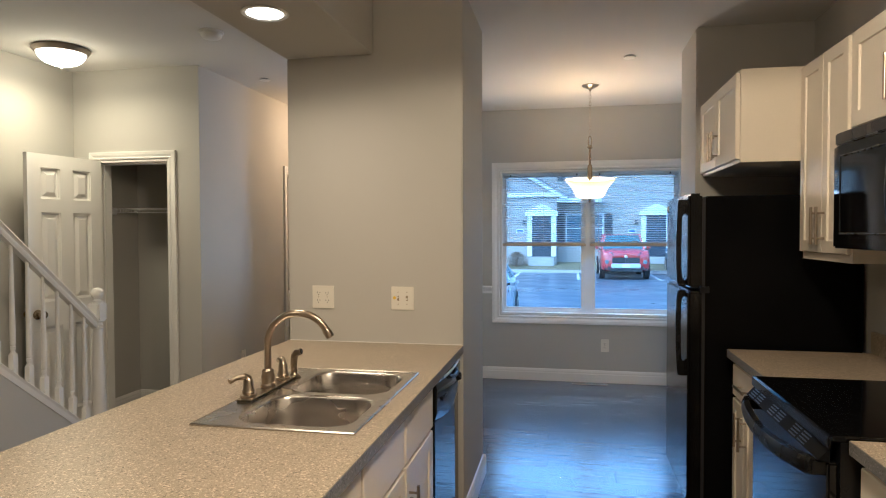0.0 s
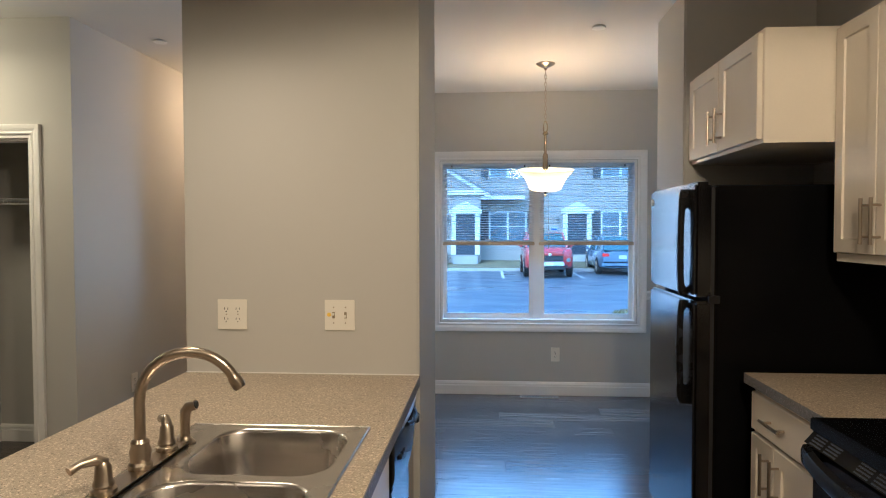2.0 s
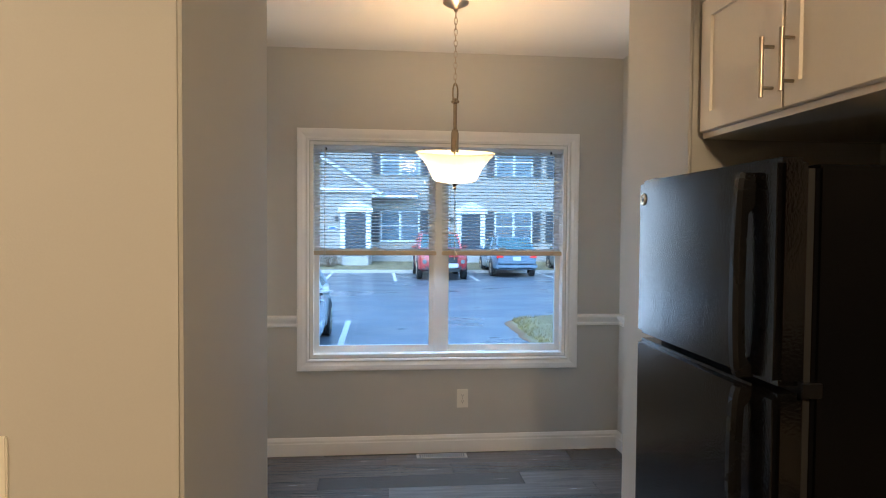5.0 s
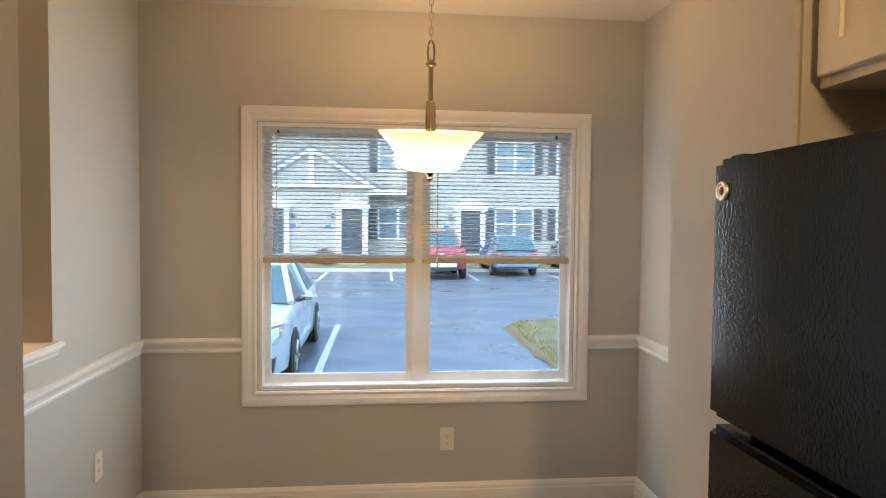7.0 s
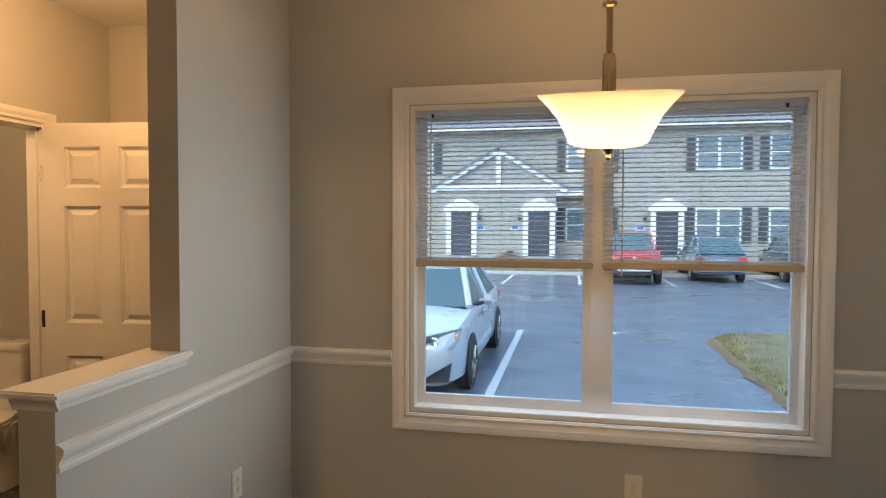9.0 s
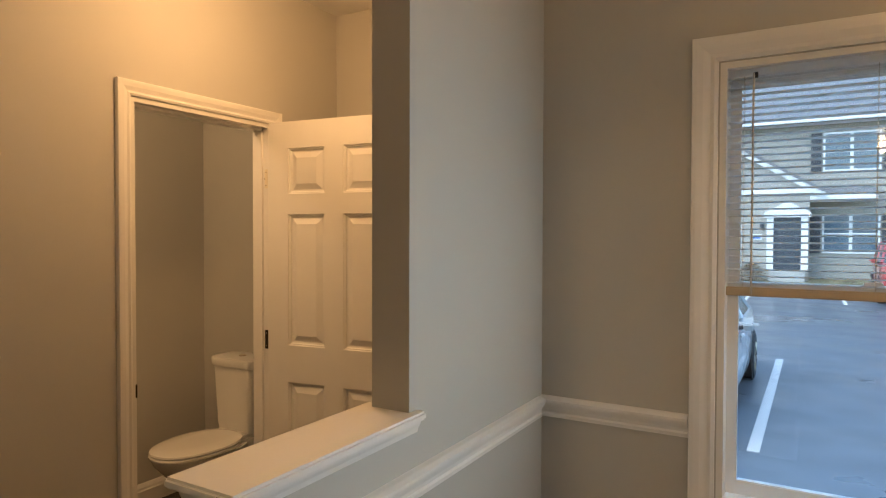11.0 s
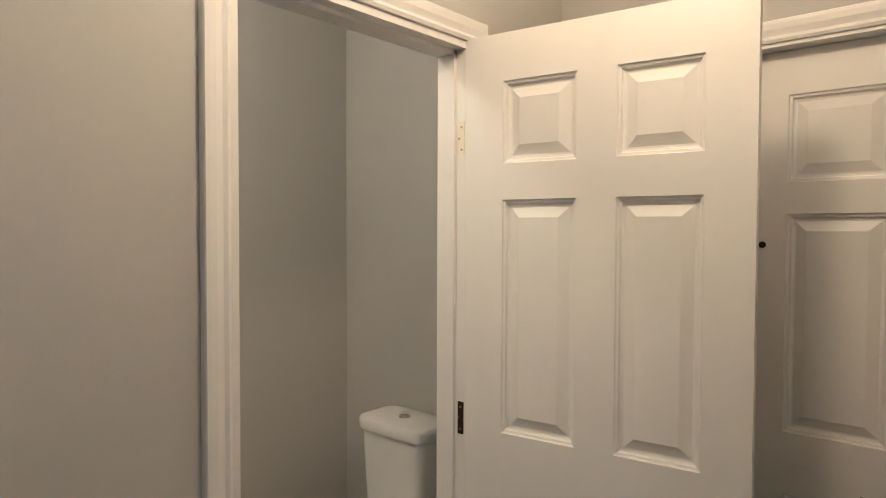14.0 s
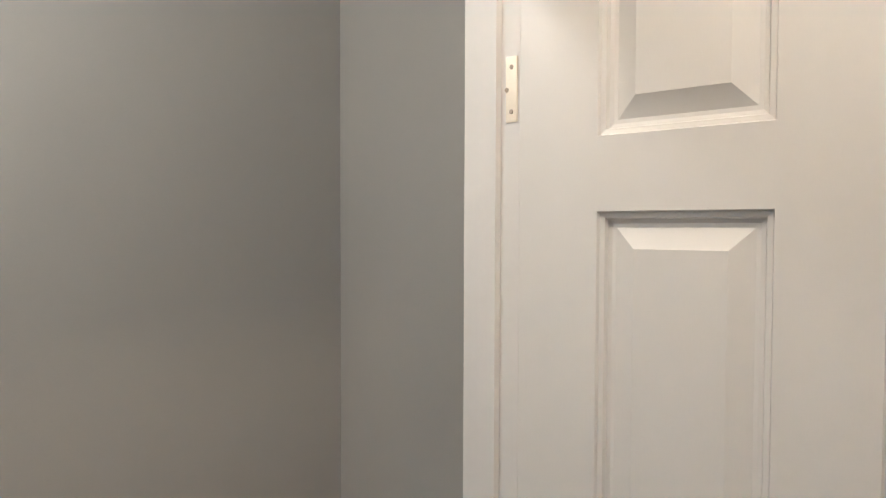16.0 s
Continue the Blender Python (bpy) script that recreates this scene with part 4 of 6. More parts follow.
for hy_, sgn in ((2.225, -1), (2.485, 1)):
    b = part("handle_base", lathe(bmesh.new(), [(0, 0), (0.026, 0), (0.026, 0.010), (0.020, 0.014), (0.022, 0.020), (0.018, 0.030), (0.016, 0.056), (0.010, 0.066), (0, 0.068)], 22, pose(-1.020, hy_, 0.930)), NICKEL, fa, smooth=True)
    path = [(-1.020, hy_, 0.975), (-1.022, hy_ + 0.004, 0.993), (-1.030, hy_ - sgn * -0.012, 1.003), (-1.050, hy_ - 0.0 + sgn * 0.030, 1.000), (-1.060, hy_ + sgn * 0.050, 0.992)]
    part("lever", tube(bmesh.new(), path, [0.011, 0.013, 0.012, 0.009, 0.010], 12), NICKEL, b, smooth=True)
sb = part("sprayer_base", lathe(bmesh.new(), [(0, 0), (0.026, 0), (0.026, 0.004), (0.018, 0.012), (0.014, 0.016), (0.013, 0.022), (0, 0.022)], 20, pose(-1.010, 2.560, 0.9205)), NICKEL, fa, smooth=True)
part("sprayer", tube(bmesh.new(), [(-1.010, 2.560, 0.94), (-1.010, 2.560, 0.985), (-1.008, 2.560, 1.005), (-0.998, 2.560, 1.018), (-0.980, 2.560, 1.022)], [0.012, 0.013, 0.014, 0.015, 0.0135], 14), NICKEL, sb, smooth=True)
part("spray_head", lathe(bmesh.new(), [(0.011, 0), (0.009, 0.003), (0, 0.003)], 14, pose(-0.980, 2.560, 1.022, 0, 84)), SLOT, sb)

# base cabinets and counters on the outer wall
def side_counter(y0, y1, label):
    ob = thing("countertop", label, "countertop", pose(1.08, (y0 + y1) / 2, 0.877))
    part("slab", B(0.765, XR, y0, y1, 0.877, 0.915), COUNTER, ob)
    part("edge_band", B(0.7625, 0.765, y0, y1, 0.877, 0.9135), COUNTEDGE, ob, "grey speckled edge band")
    part("backsplash", B(XR - 0.022, XR, y0, y1, 0.915, 1.015, bevel=0.003), COUNTER, ob)


side_counter(2.904, 3.512, "short speckled beige laminate countertop beside the refrigerator")
side_counter(0.6, 2.160, "speckled beige laminate countertop beside the range")
rb = carcass("base_cabinet", "cream base cabinet with drawer beside the refrigerator", XR, 0.805, 2.906, 3.508, 0, 0.875, -1, 0.1)
front("drawer", rb, 0.786, -1, 2.918, 3.496, 0.705, 0.848, 0, ((3.20, 0.775), (3.35, 0.775)))
front("door", rb, 0.786, -1, 2.918, 3.298, 0.125, 0.690, 0.056, ((3.262, 0.505), (3.262, 0.655)))
front("door", rb, 0.786, -1, 3.302, 3.496, 0.125, 0.690, 0.045, ((3.338, 0.505), (3.338, 0.655)))
rb = carcass("base_cabinet", "cream base cabinet with drawer beside the range", XR, 0.805, 0.6, 2.158, 0, 0.875, -1, 0.1)
front("drawer", rb, 0.786, -1, 1.40, 2.148, 0.705, 0.848, 0, ((1.70, 0.775), (1.85, 0.775)))
front("door", rb, 0.786, -1, 1.40, 2.148, 0.125, 0.690, 0.056, ((1.45, 0.505), (1.45, 0.655)))
front("door", rb, 0.786, -1, 0.62, 1.38, 0.125, 0.848, 0.056, ((1.34, 0.505), (1.34, 0.655)))

# wall cabinets
uc = carcass("wall_cabinet", "cream shaker wall cabinet above the refrigerator", XR, 0.800, 3.455, 4.295, 1.795, 2.222, -1)
part("skin", B(0.801, XR - 0.001, 3.452, 3.4552, 1.795, 2.222), CAB, uc)
front("door", uc, 0.781, -1, 3.470, 3.872, 1.812, 2.208, 0.056, ((3.835, 1.845), (3.835, 1.995)))
front("door", uc, 0.781, -1, 3.878, 4.280, 1.812, 2.208, 0.056, ((3.915, 1.845), (3.915, 1.995)))
uc = carcass("wall_cabinet", "tall cream two-door shaker wall cabinet", XR, 1.070, 2.932, 3.452, 1.352, 2.222, -1)
front("door", uc, 1.051, -1, 2.944, 3.186, 1.385, 2.208, 0.050, ((3.158, 1.42), (3.158, 1.575)))
front("door", uc, 1.051, -1, 3.190, 3.442, 1.385, 2.208, 0.050, ((3.216, 1.42), (3.216, 1.575)))
uc = carcass("wall_cabinet", "short cream shaker wall cabinet above the microwave", XR, 1.070, 2.166, 2.929, 1.845, 2.222, -1)
front("door", uc, 1.051, -1, 2.553, 2.917, 1.857, 2.208, 0.056, ((2.588, 1.90), (2.588, 2.05)))
front("door", uc, 1.051, -1, 2.178, 2.547, 1.857, 2.208, 0.056, ((2.512, 1.90), (2.512, 2.05)))

mw = thing("microwave", "black over-the-range microwave with a glossy door", "microwave", pose(1.2, 2.55, 1.405))
part("case", B(1.03, XR - 0.002, 2.170, 2.926, 1.410, 1.838, bevel=0.003), PLASTB, mw)
md = part("door", B(0.998, 1.029, 2.375, 2.926, 1.412, 1.790, bevel=0.006), GLOSSB, mw, "glossy black door")
bm = frame_loop(bmesh.new(), (2.47, 2.86, 1.47, 1.745), [(0, 0.001), (0.004, 0.003), (0.008, 0.001)], lambda a, b, d: (0.998 - d, a, b), 4)
part("window_frame", bm, PLASTB, md)
part("handle", tube(bmesh.new(), [(0.998, 2.405, 1.44), (0.962, 2.405, 1.48), (0.955, 2.405, 1.60), (0.962, 2.405, 1.73), (0.998, 2.405, 1.77)], 0.012, 10), PLASTB, md, smooth=True)
part("control_panel", B(0.998, 1.029, 2.170, 2.371, 1.412, 1.790, bevel=0.004), GLOSSB, mw)
part("vent_grille", B(1.002, 1.029, 2.170, 2.926, 1.794, 1.838, bevel=0.004), PLASTB, mw)

# range
st = thing("range", "black electric range with a glass cooktop", "range", pose(1.05, 2.53, 0))
part("body", B(0.745, 1.385, 2.168, 2.899, 0.02, 0.905), PLASTB, st)
part("cooktop", B(0.722, 1.33, 2.168, 2.899, 0.906, 0.922, bevel=0.003), GLOSSB, st, "black glass cooktop")
part("front_trim", B(0.712, 0.7225, 2.166, 2.901, 0.884, 0.9245, bevel=0.005), GLOSSB, st, "glossy black front lip")
part("backguard", B(1.33, 1.395, 2.168, 2.899, 0.906, 1.09, bevel=0.008), GLOSSB, st)
part("oven_door", B(0.716, 0.744, 2.176, 2.891, 0.205, 0.845, bevel=0.006), GLOSSB, st, "glossy black oven door")
part("oven_drawer", B(0.718, 0.744, 2.176, 2.891, 0.03, 0.195, bevel=0.006), GLOSSB, st)
bm = bmesh.new()
vs = [bm.verts.new(p) for p in ((0.722, 2.176, 0.886), (0.722, 2.891, 0.886), (0.692, 2.891, 0.852), (0.692, 2.176, 0.852), (0.722, 2.176, 0.846), (0.722, 2.891, 0.846))]
for q in ((0, 1, 2, 3), (3, 2, 5, 4), (0, 3, 4), (1, 5, 2), (0, 4, 5, 1)):
    bm.faces.new([vs[i] for i in q])
bmesh.ops.recalc_face_normals(bm, faces=bm.faces)
vp = part("vent_strip", bm, MATTB, st)
for g in range(3):
    for i in range(2):
        for j in range(4):
            y = 2.29 + g * 0.22 + i * 0.075
            u = 0.15 + j * 0.22
            x, z = 0.722 - 0.030 * u - 0.0006, 0.886 - 0.034 * u + 0.0006
            bm = bmesh.new()
            q = [bm.verts.new((x + dx, yy, z + dz)) for yy in (y, y + 0.06) for dx, dz in ((0, 0), (-0.003, -0.0034), (-0.0036, -0.0028), (-0.0006, 0.0006))]
            for f in ((0, 1, 2, 3), (7, 6, 5, 4), (0, 4, 5, 1), (1, 5, 6, 2), (2, 6, 7, 3), (3, 7, 4, 0)):
                bm.faces.new([q[k] for k in f])
            part("vent_slot", bm, mat("slot_grey", (0.03, 0.032, 0.035), 0.35) if (g, i, j) == (0, 0, 0) else bpy.data.materials["slot_grey"], vp)
bm = bmesh.new()
rings = []
for i in range(25):
    f = i / 24
    y = 2.872 - f * 0.678
    bow = math.sin(math.pi * f)
    x, z = 0.690 - 0.040 * bow ** 0.6, 0.846 - 0.018 * bow
    rings.append([bm.verts.new((x + a, y, z + b)) for a, b in ((0.010, 0.006), (-0.010, 0.004), (-0.016, -0.010), (-0.016, -0.034), (-0.008, -0.044), (0.010, -0.040))])
for a, b in zip(rings, rings[1:]):
    for i in range(6):
        bm.faces.new((a[i], a[(i + 1) % 6], b[(i + 1) % 6], b[i]))
bm.faces.new(rings[0])
bm.faces.new(rings[-1][::-1])
bmesh.ops.recalc_face_normals(bm, faces=bm.faces)
part("door_handle", bm, PLASTB, st, "wide bowed black handle", True)
for y in (2.20, 2.86):
    part("handle_mount", B(0.676, 0.722, y - 0.014, y + 0.014, 0.806, 0.850, bevel=0.006), PLASTB, st)

# refrigerator
fr = thing("refrigerator", "black top-freezer refrigerator with textured doors", "refrigerator", pose(1.0, 3.94, 0))
part("cabinet", B(0.682, 1.385, 3.600, 4.282, 0.03, 1.648, bevel=0.008), TEXB, fr)
part("gasket", B(0.668, 0.683, 3.612, 4.270, 0.12, 1.640), RUBBER, fr)
fz = part("freezer_door", B(0.600, 0.667, 3.600, 4.299, 1.196, 1.662, bevel=0.012), DOORB, fr, smooth=True)
ld = part("fridge_door", B(0.600, 0.667, 3.600, 4.299, 0.115, 1.180, bevel=0.012), DOORB, fr, smooth=True)
part("toe_grille", B(0.660, 0.690, 3.62, 4.265, 0.012, 0.105), PLASTB, fr)
for parent, z0, z1, up in ((fz, 1.198, 1.636, True), (ld, 0.742, 1.176, False)):
    bm = bmesh.new()
    rings = []
    for i in range(21):
        f = i / 20
        z = z0 + (z1 - z0) * f
        g = f if up else 1 - f
        x = 0.574 - 0.012 * max(0, math.sin(math.pi * g ** 0.8)) ** 0.5
        y = 3.700
        hw = 0.015
        xb = 0.604 if (g > 0.84 or g < 0.06) else x + 0.020
        rings.append([bm.verts.new((a, b, z)) for a, b in ((xb, y - hw), (xb, y + hw), (x + 0.004, y + hw), (x - 0.004, y + hw * 0.5), (x - 0.004, y - hw * 0.5), (x + 0.004, y - hw))])
    for a, b in zip(rings, rings[1:]):
        for i in range(6):
            bm.faces.new((a[i], a[(i + 1) % 6], b[(i + 1) % 6], b[i]))
    bm.faces.new(rings[0])
    bm.faces.new(rings[-1][::-1])
    bmesh.ops.recalc_face_normals(bm, faces=bm.faces)
    part("handle", bm, PLASTB, parent, "bowed black handle", True)
bg = part("badge", lathe(bmesh.new(), [(0, 0.003), (0.011, 0.003), (0.0125, 0.0045), (0.0165, 0.0045), (0.018, 0.002), (0.018, 0)][::-1], 28, pose(0.600, 4.262, 1.604, 0, -90)), HINGEM, fz, "small round metal badge", True)
part("badge_field", lathe(bmesh.new(), [(0, 0.0042), (0.006, 0.004), (0.008, 0.0028)][::-1], 20, pose(0.600, 4.262, 1.604, 0, -90)), DARKMETAL, bg, smooth=True)
part("hinge_cover", B(0.62, 0.70, 4.235, 4.283, 1.650, 1.668, bevel=0.004), PLASTB, fr)
part("centre_hinge", B(0.655, 0.70, 3.596, 3.602, 1.172, 1.204, bevel=0.002), PLASTB, fr)


# ---- stairs ----
SX_ = -2.94
RISE, GO, SY = 0.19, 0.226, 3.79
stairs = thing("stairs", "carpet-grey enclosed stairs beside the hall", "stairs", pose(-3.28, 3.79, 0), kind="structure")
TREAD = mat("beige_stair_carpet", (0.34, 0.31, 0.27), 0.95, vary=0.15, fine=300, bump=0.5)
for i in range(9):
    part("step", B(XL, SX_ - 0.03, SY - GO * (i + 1) - 0.02, SY - GO * i + 0.02, RISE * i, RISE * (i + 1), bevel=0.01), TREAD, stairs)


def slope_z(y):
    return 0.31 + 0.838 * (3.672 - y)


y1s = 1.9
bm = bmesh.new()
poly = [(3.79, 0), (y1s, 0), (y1s, slope_z(y1s) - 0.035), (3.79, max(0.0, slope_z(3.79) - 0.035))]
vv = [[bm.verts.new((x, y, z)) for y, z in poly] for x in (SX_ - 0.045, SX_ + 0.045)]
bm.faces.new(vv[0])
bm.faces.new(vv[1][::-1])
for i in range(4):
    bm.faces.new((vv[0][i], vv[0][(i + 1) % 4], vv[1][(i + 1) % 4], vv[1][i]))
bmesh.ops.recalc_face_normals(bm, faces=bm.faces)
solid("wall_stair", bm, WALL, "grey painted sloped knee wall beside the stairs", "wall")
rl = thing("stair_railing", "white painted wooden stair railing with turned balusters", "railing", pose(SX_, 3.79, 0))
bm = bmesh.new()
cp_ = [(-0.052, -0.012), (-0.058, 0.004), (-0.050, 0.012), (0.050, 0.012), (0.058, 0.004), (0.052, -0.012), (0.050, -0.05), (-0.050, -0.05)]
rr_ = [[bm.verts.new((SX_ + u, y, slope_z(y) + v - 0.012)) for u, v in cp_] for y in (3.80, y1s)]
for i in range(8):
    bm.faces.new((rr_[0][i], rr_[0][(i + 1) % 8], rr_[1][(i + 1) % 8], rr_[1][i]))
bm.faces.new(rr_[0])
bm.faces.new(rr_[1][::-1])
bmesh.ops.recalc_face_normals(bm, faces=bm.faces)
part("skirt_cap", bm, TRIM, rl)


def rail_z(y):
    return 0.952 + 0.885 * (3.793 - y)


bm = bmesh.new()
hp_ = [(-0.020, -0.062), (-0.028, -0.045), (-0.018, -0.036), (-0.020, -0.022), (-0.034, -0.008), (-0.030, 0.004), (-0.015, 0.010), (0.015, 0.010), (0.030, 0.004), (0.034, -0.008), (0.020, -0.022), (0.018, -0.036), (0.028, -0.045), (0.020, -0.062)]
rr_ = [[bm.verts.new((SX_ + u, y, rail_z(y) + v)) for u, v in hp_] for y in (3.815, y1s)]
n = len(hp_)
for i in range(n):
    bm.faces.new((rr_[0][i], rr_[0][(i + 1) % n], rr_[1][(i + 1) % n], rr_[1][i]))
bm.faces.new(rr_[0])
bm.faces.new(rr_[1][::-1])
bmesh.ops.recalc_face_normals(bm, faces=bm.faces)
part("handrail", bm, TRIM, rl, smooth=False)
for i in range(16):
    y = 3.727 - 0.1035 * i
    if y < y1s + 0.05:
        break
    zb, zt = slope_z(y) - 0.01, rail_z(y) - 0.05
    bm = box(bmesh.new(), SX_ - 0.0165, SX_ + 0.0165, y - 0.0165, y + 0.0165, zb - 0.015, zb + 0.135, bevel=0.002)
    h = zt - zb
    lathe(bm, [(0.016, 0.135), (0.010, 0.150), (0.011, 0.155), (0.014, 0.160), (0.0135, 0.175), (0.0105, 0.178), (0.0145, 0.186), (0.0150, 0.20), (0.0145, 0.28), (0.0105, h - 0.1), (0.0085, h)], 12, pose(SX_, y, zb))
    part("baluster", bm, TRIM, rl, smooth=True)
ny = 3.846
nw = part("newel_post", lathe(bmesh.new(), [(0, 0), (0.052, 0), (0.052, 0.075), (0.044, 0.09), (0.040, 0.105), (0.044, 0.118), (0.035, 0.135), (0.044, 0.20), (0.042, 0.35), (0.032, 0.80), (0.030, 0.862), (0.036, 0.868), (0.036, 0.880), (0.030, 0.886), (0.030, 0.905), (0.038, 0.915), (0, 0.915)], 24, pose(SX_, ny, 0)), TRIM, rl, "turned white newel post", True)
part("newel_block", B(SX_ - 0.041, SX_ + 0.041, ny - 0.041, ny + 0.041, 0.915, 1.032, bevel=0.008), TRIM, nw)
part("newel_ball", lathe(bmesh.new(), [(0.03, 1.032), (0.034, 1.040), (0.022, 1.048), (0.018, 1.056), (0.030, 1.066), (0.038, 1.082), (0.039, 1.092), (0.034, 1.110), (0.020, 1.124), (0, 1.129)], 24, pose(SX_, ny, 0)), TRIM, nw, smooth=True)

# ---- closet shelf ----
ws = thing("wire_shelf", "white wire closet shelf with a hanging rail", "shelf", pose(-3.16, 5.0, 1.67))
SHZ = 1.672
for nm, y, z in (("front_rod", 4.868, SHZ), ("front_rod", 4.866, SHZ - 0.032), ("back_rod", 5.160, SHZ), ("middle_rod", 5.015, SHZ - 0.004)):
    part(nm, tube(bmesh.new(), [(XL + 0.001, y, z), (BX - WT - 0.002, y, z)], 0.0035, 6), WHITEP, ws)
wire = None
for i in range(36):
    x = XL + 0.02 + i * 0.0252
    if wire is None:
        w0 = part("wire", tube(bmesh.new(), [(x, 5.162, SHZ + 0.004), (x, 4.868, SHZ + 0.004), (x, 4.864, SHZ), (x, 4.864, SHZ - 0.034)], 0.0016, 5), WHITEP, ws)
        wire = w0.data
    else:
        o = new("wire", wire)
        o.parent = ws
        o.location = (i * 0.0252, 0, 0)
part("end_bracket", B(XL, XL + 0.014, 4.855, 4.90, SHZ - 0.045, SHZ + 0.012, bevel=0.003), WHITEP, ws)
part("wall_clip", B(XL, XL + 0.012, 5.12, 5.165, SHZ - 0.02, SHZ + 0.012, bevel=0.003), WHITEP, ws)


# ---- toilet ----
def egg(bm, rings, cap=(True, True), n=36):
    """Rings of (centre x, y of back, y of front, half width, z), egg-shaped with the round end in front."""
    made = []
    for cx, yb, yf, hw, z in rings:
        r = []
        for i in range(n):
            a = 2 * math.pi * i / n
            c, s = math.cos(a), math.sin(a)
            cy = yb + (yf - yb) * 0.42
            y = cy + (yf - cy) * max(0, -s) ** 1 * 1 if s < 0 else cy + (yb - cy) * s
            wx = hw * (abs(c) ** 0.85) * (1 if c > 0 else -1)
            r.append(bm.verts.new((cx + wx, y, z)))
        made.append(r)
    for a, b in zip(made, made[1:]):
        for i in range(n):
            bm.faces.new((a[i], a[(i + 1) % n], b[(i + 1) % n], b[i]))
    if cap[0]:
        bm.faces.new(made[0][::-1])
    if cap[1]:
        bm.faces.new(made[-1])
    bmesh.ops.recalc_face_normals(bm, faces=bm.faces)
    return bm


TX = -3.175
to = thing("toilet", "white two-piece toilet with closed lid", "toilet", pose(TX, 6.75, 0))
part("bowl", egg(bmesh.new(), [(TX, 6.98, 6.58, 0.11, 0.0), (TX, 6.98, 6.58, 0.108, 0.05), (TX, 6.97, 6.60, 0.095, 0.12), (TX, 6.96, 6.56, 0.10, 0.22), (TX, 6.95, 6.46, 0.145, 0.30), (TX, 6.93, 6.41, 0.176, 0.36), (TX, 6.92, 6.395, 0.182, 0.392)]), PORC, to, smooth=True)
part("tank_shelf", B(TX - 0.13, TX + 0.13, 6.80, 7.04, 0.33, 0.425, bevel=0.02), PORC, to, smooth=True)
part("seat", egg(bmesh.new(), [(TX, 6.88, 6.392, 0.178, 0.394), (TX, 6.88, 6.388, 0.184, 0.400), (TX, 6.88, 6.388, 0.184, 0.408), (TX, 6.88, 6.394, 0.178, 0.413)]), PORC, to, smooth=True)
part("lid", egg(bmesh.new(), [(TX, 6.88, 6.394, 0.178, 0.4155), (TX, 6.88, 6.389, 0.184, 0.421), (TX, 6.88, 6.392, 0.180, 0.430), (TX, 6.87, 6.42, 0.15, 0.436), (TX, 6.85, 6.50, 0.09, 0.438)]), PORC, to, smooth=True)
for x in (-0.075, 0.075):
    part("seat_hinge", B(TX + x - 0.02, TX + x + 0.02, 6.85, 6.89, 0.40, 0.436, bevel=0.006), PORC, to, smooth=True)
bm = bmesh.new()
rings = [[bm.verts.new(p) for p in rrect(TX, 6.955, hx, hy, 0.035, z, 5)] for hx, hy, z in ((0.135, 0.078, 0.425), (0.142, 0.082, 0.47), (0.160, 0.090, 0.788))]
for a, b in zip(rings, rings[1:]):
    for i in range(len(a)):
        bm.faces.new((a[i], a[(i + 1) % len(a)], b[(i + 1) % len(a)], b[i]))
bm.faces.new(rings[0][::-1])
bm.faces.new(rings[-1])
part("tank", bm, PORC, to, smooth=True)
bm = bmesh.new()
rings = [[bm.verts.new(p) for p in rrect(TX, 6.952, hx, hy, r, z, 5)] for hx, hy, r, z in ((0.166, 0.098, 0.04, 0.788), (0.172, 0.102, 0.045, 0.796), (0.172, 0.102, 0.045, 0.826), (0.166, 0.097, 0.042, 0.834), (0.12, 0.06, 0.03, 0.837))]
for a, b in zip(rings, rings[1:]):
    for i in range(len(a)):
        bm.faces.new((a[i], a[(i + 1) % len(a)], b[(i + 1) % len(a)], b[i]))
bm.faces.new(rings[0][::-1])
bm.faces.new(rings[-1])
tl = part("tank_lid", bm, PORC, to, smooth=True)
part("flush_button", lathe(bmesh.new(), [(0.022, 0), (0.022, 0.003), (0.018, 0.005), (0.016, 0.0035), (0, 0.0035)], 20, pose(TX - 0.005, 6.955, 0.837)), NICKEL, tl, "chrome dual-flush button", True)


# ---- outdoors ----
GZ = -0.50
GRASS = mat("winter_lawn", (0.15, 0.135, 0.08), 0.9, vary=0.5, scale=2.5, fine=60, bump=0.8, dist=0.02, spec=0.1)
EARTH = mat("brown_mulch", (0.15, 0.10, 0.055), 0.95, vary=0.35, scale=8, fine=80, bump=0.8, dist=0.02, spec=0.1)
CONC = mat("pale_concrete", (0.34, 0.33, 0.31), 0.8, vary=0.15, scale=2, fine=70, bump=0.3)
STRIPE = mat("white_road_paint", (0.46, 0.46, 0.45), 0.6, vary=0.15, scale=9, fine=80, bump=0.2)


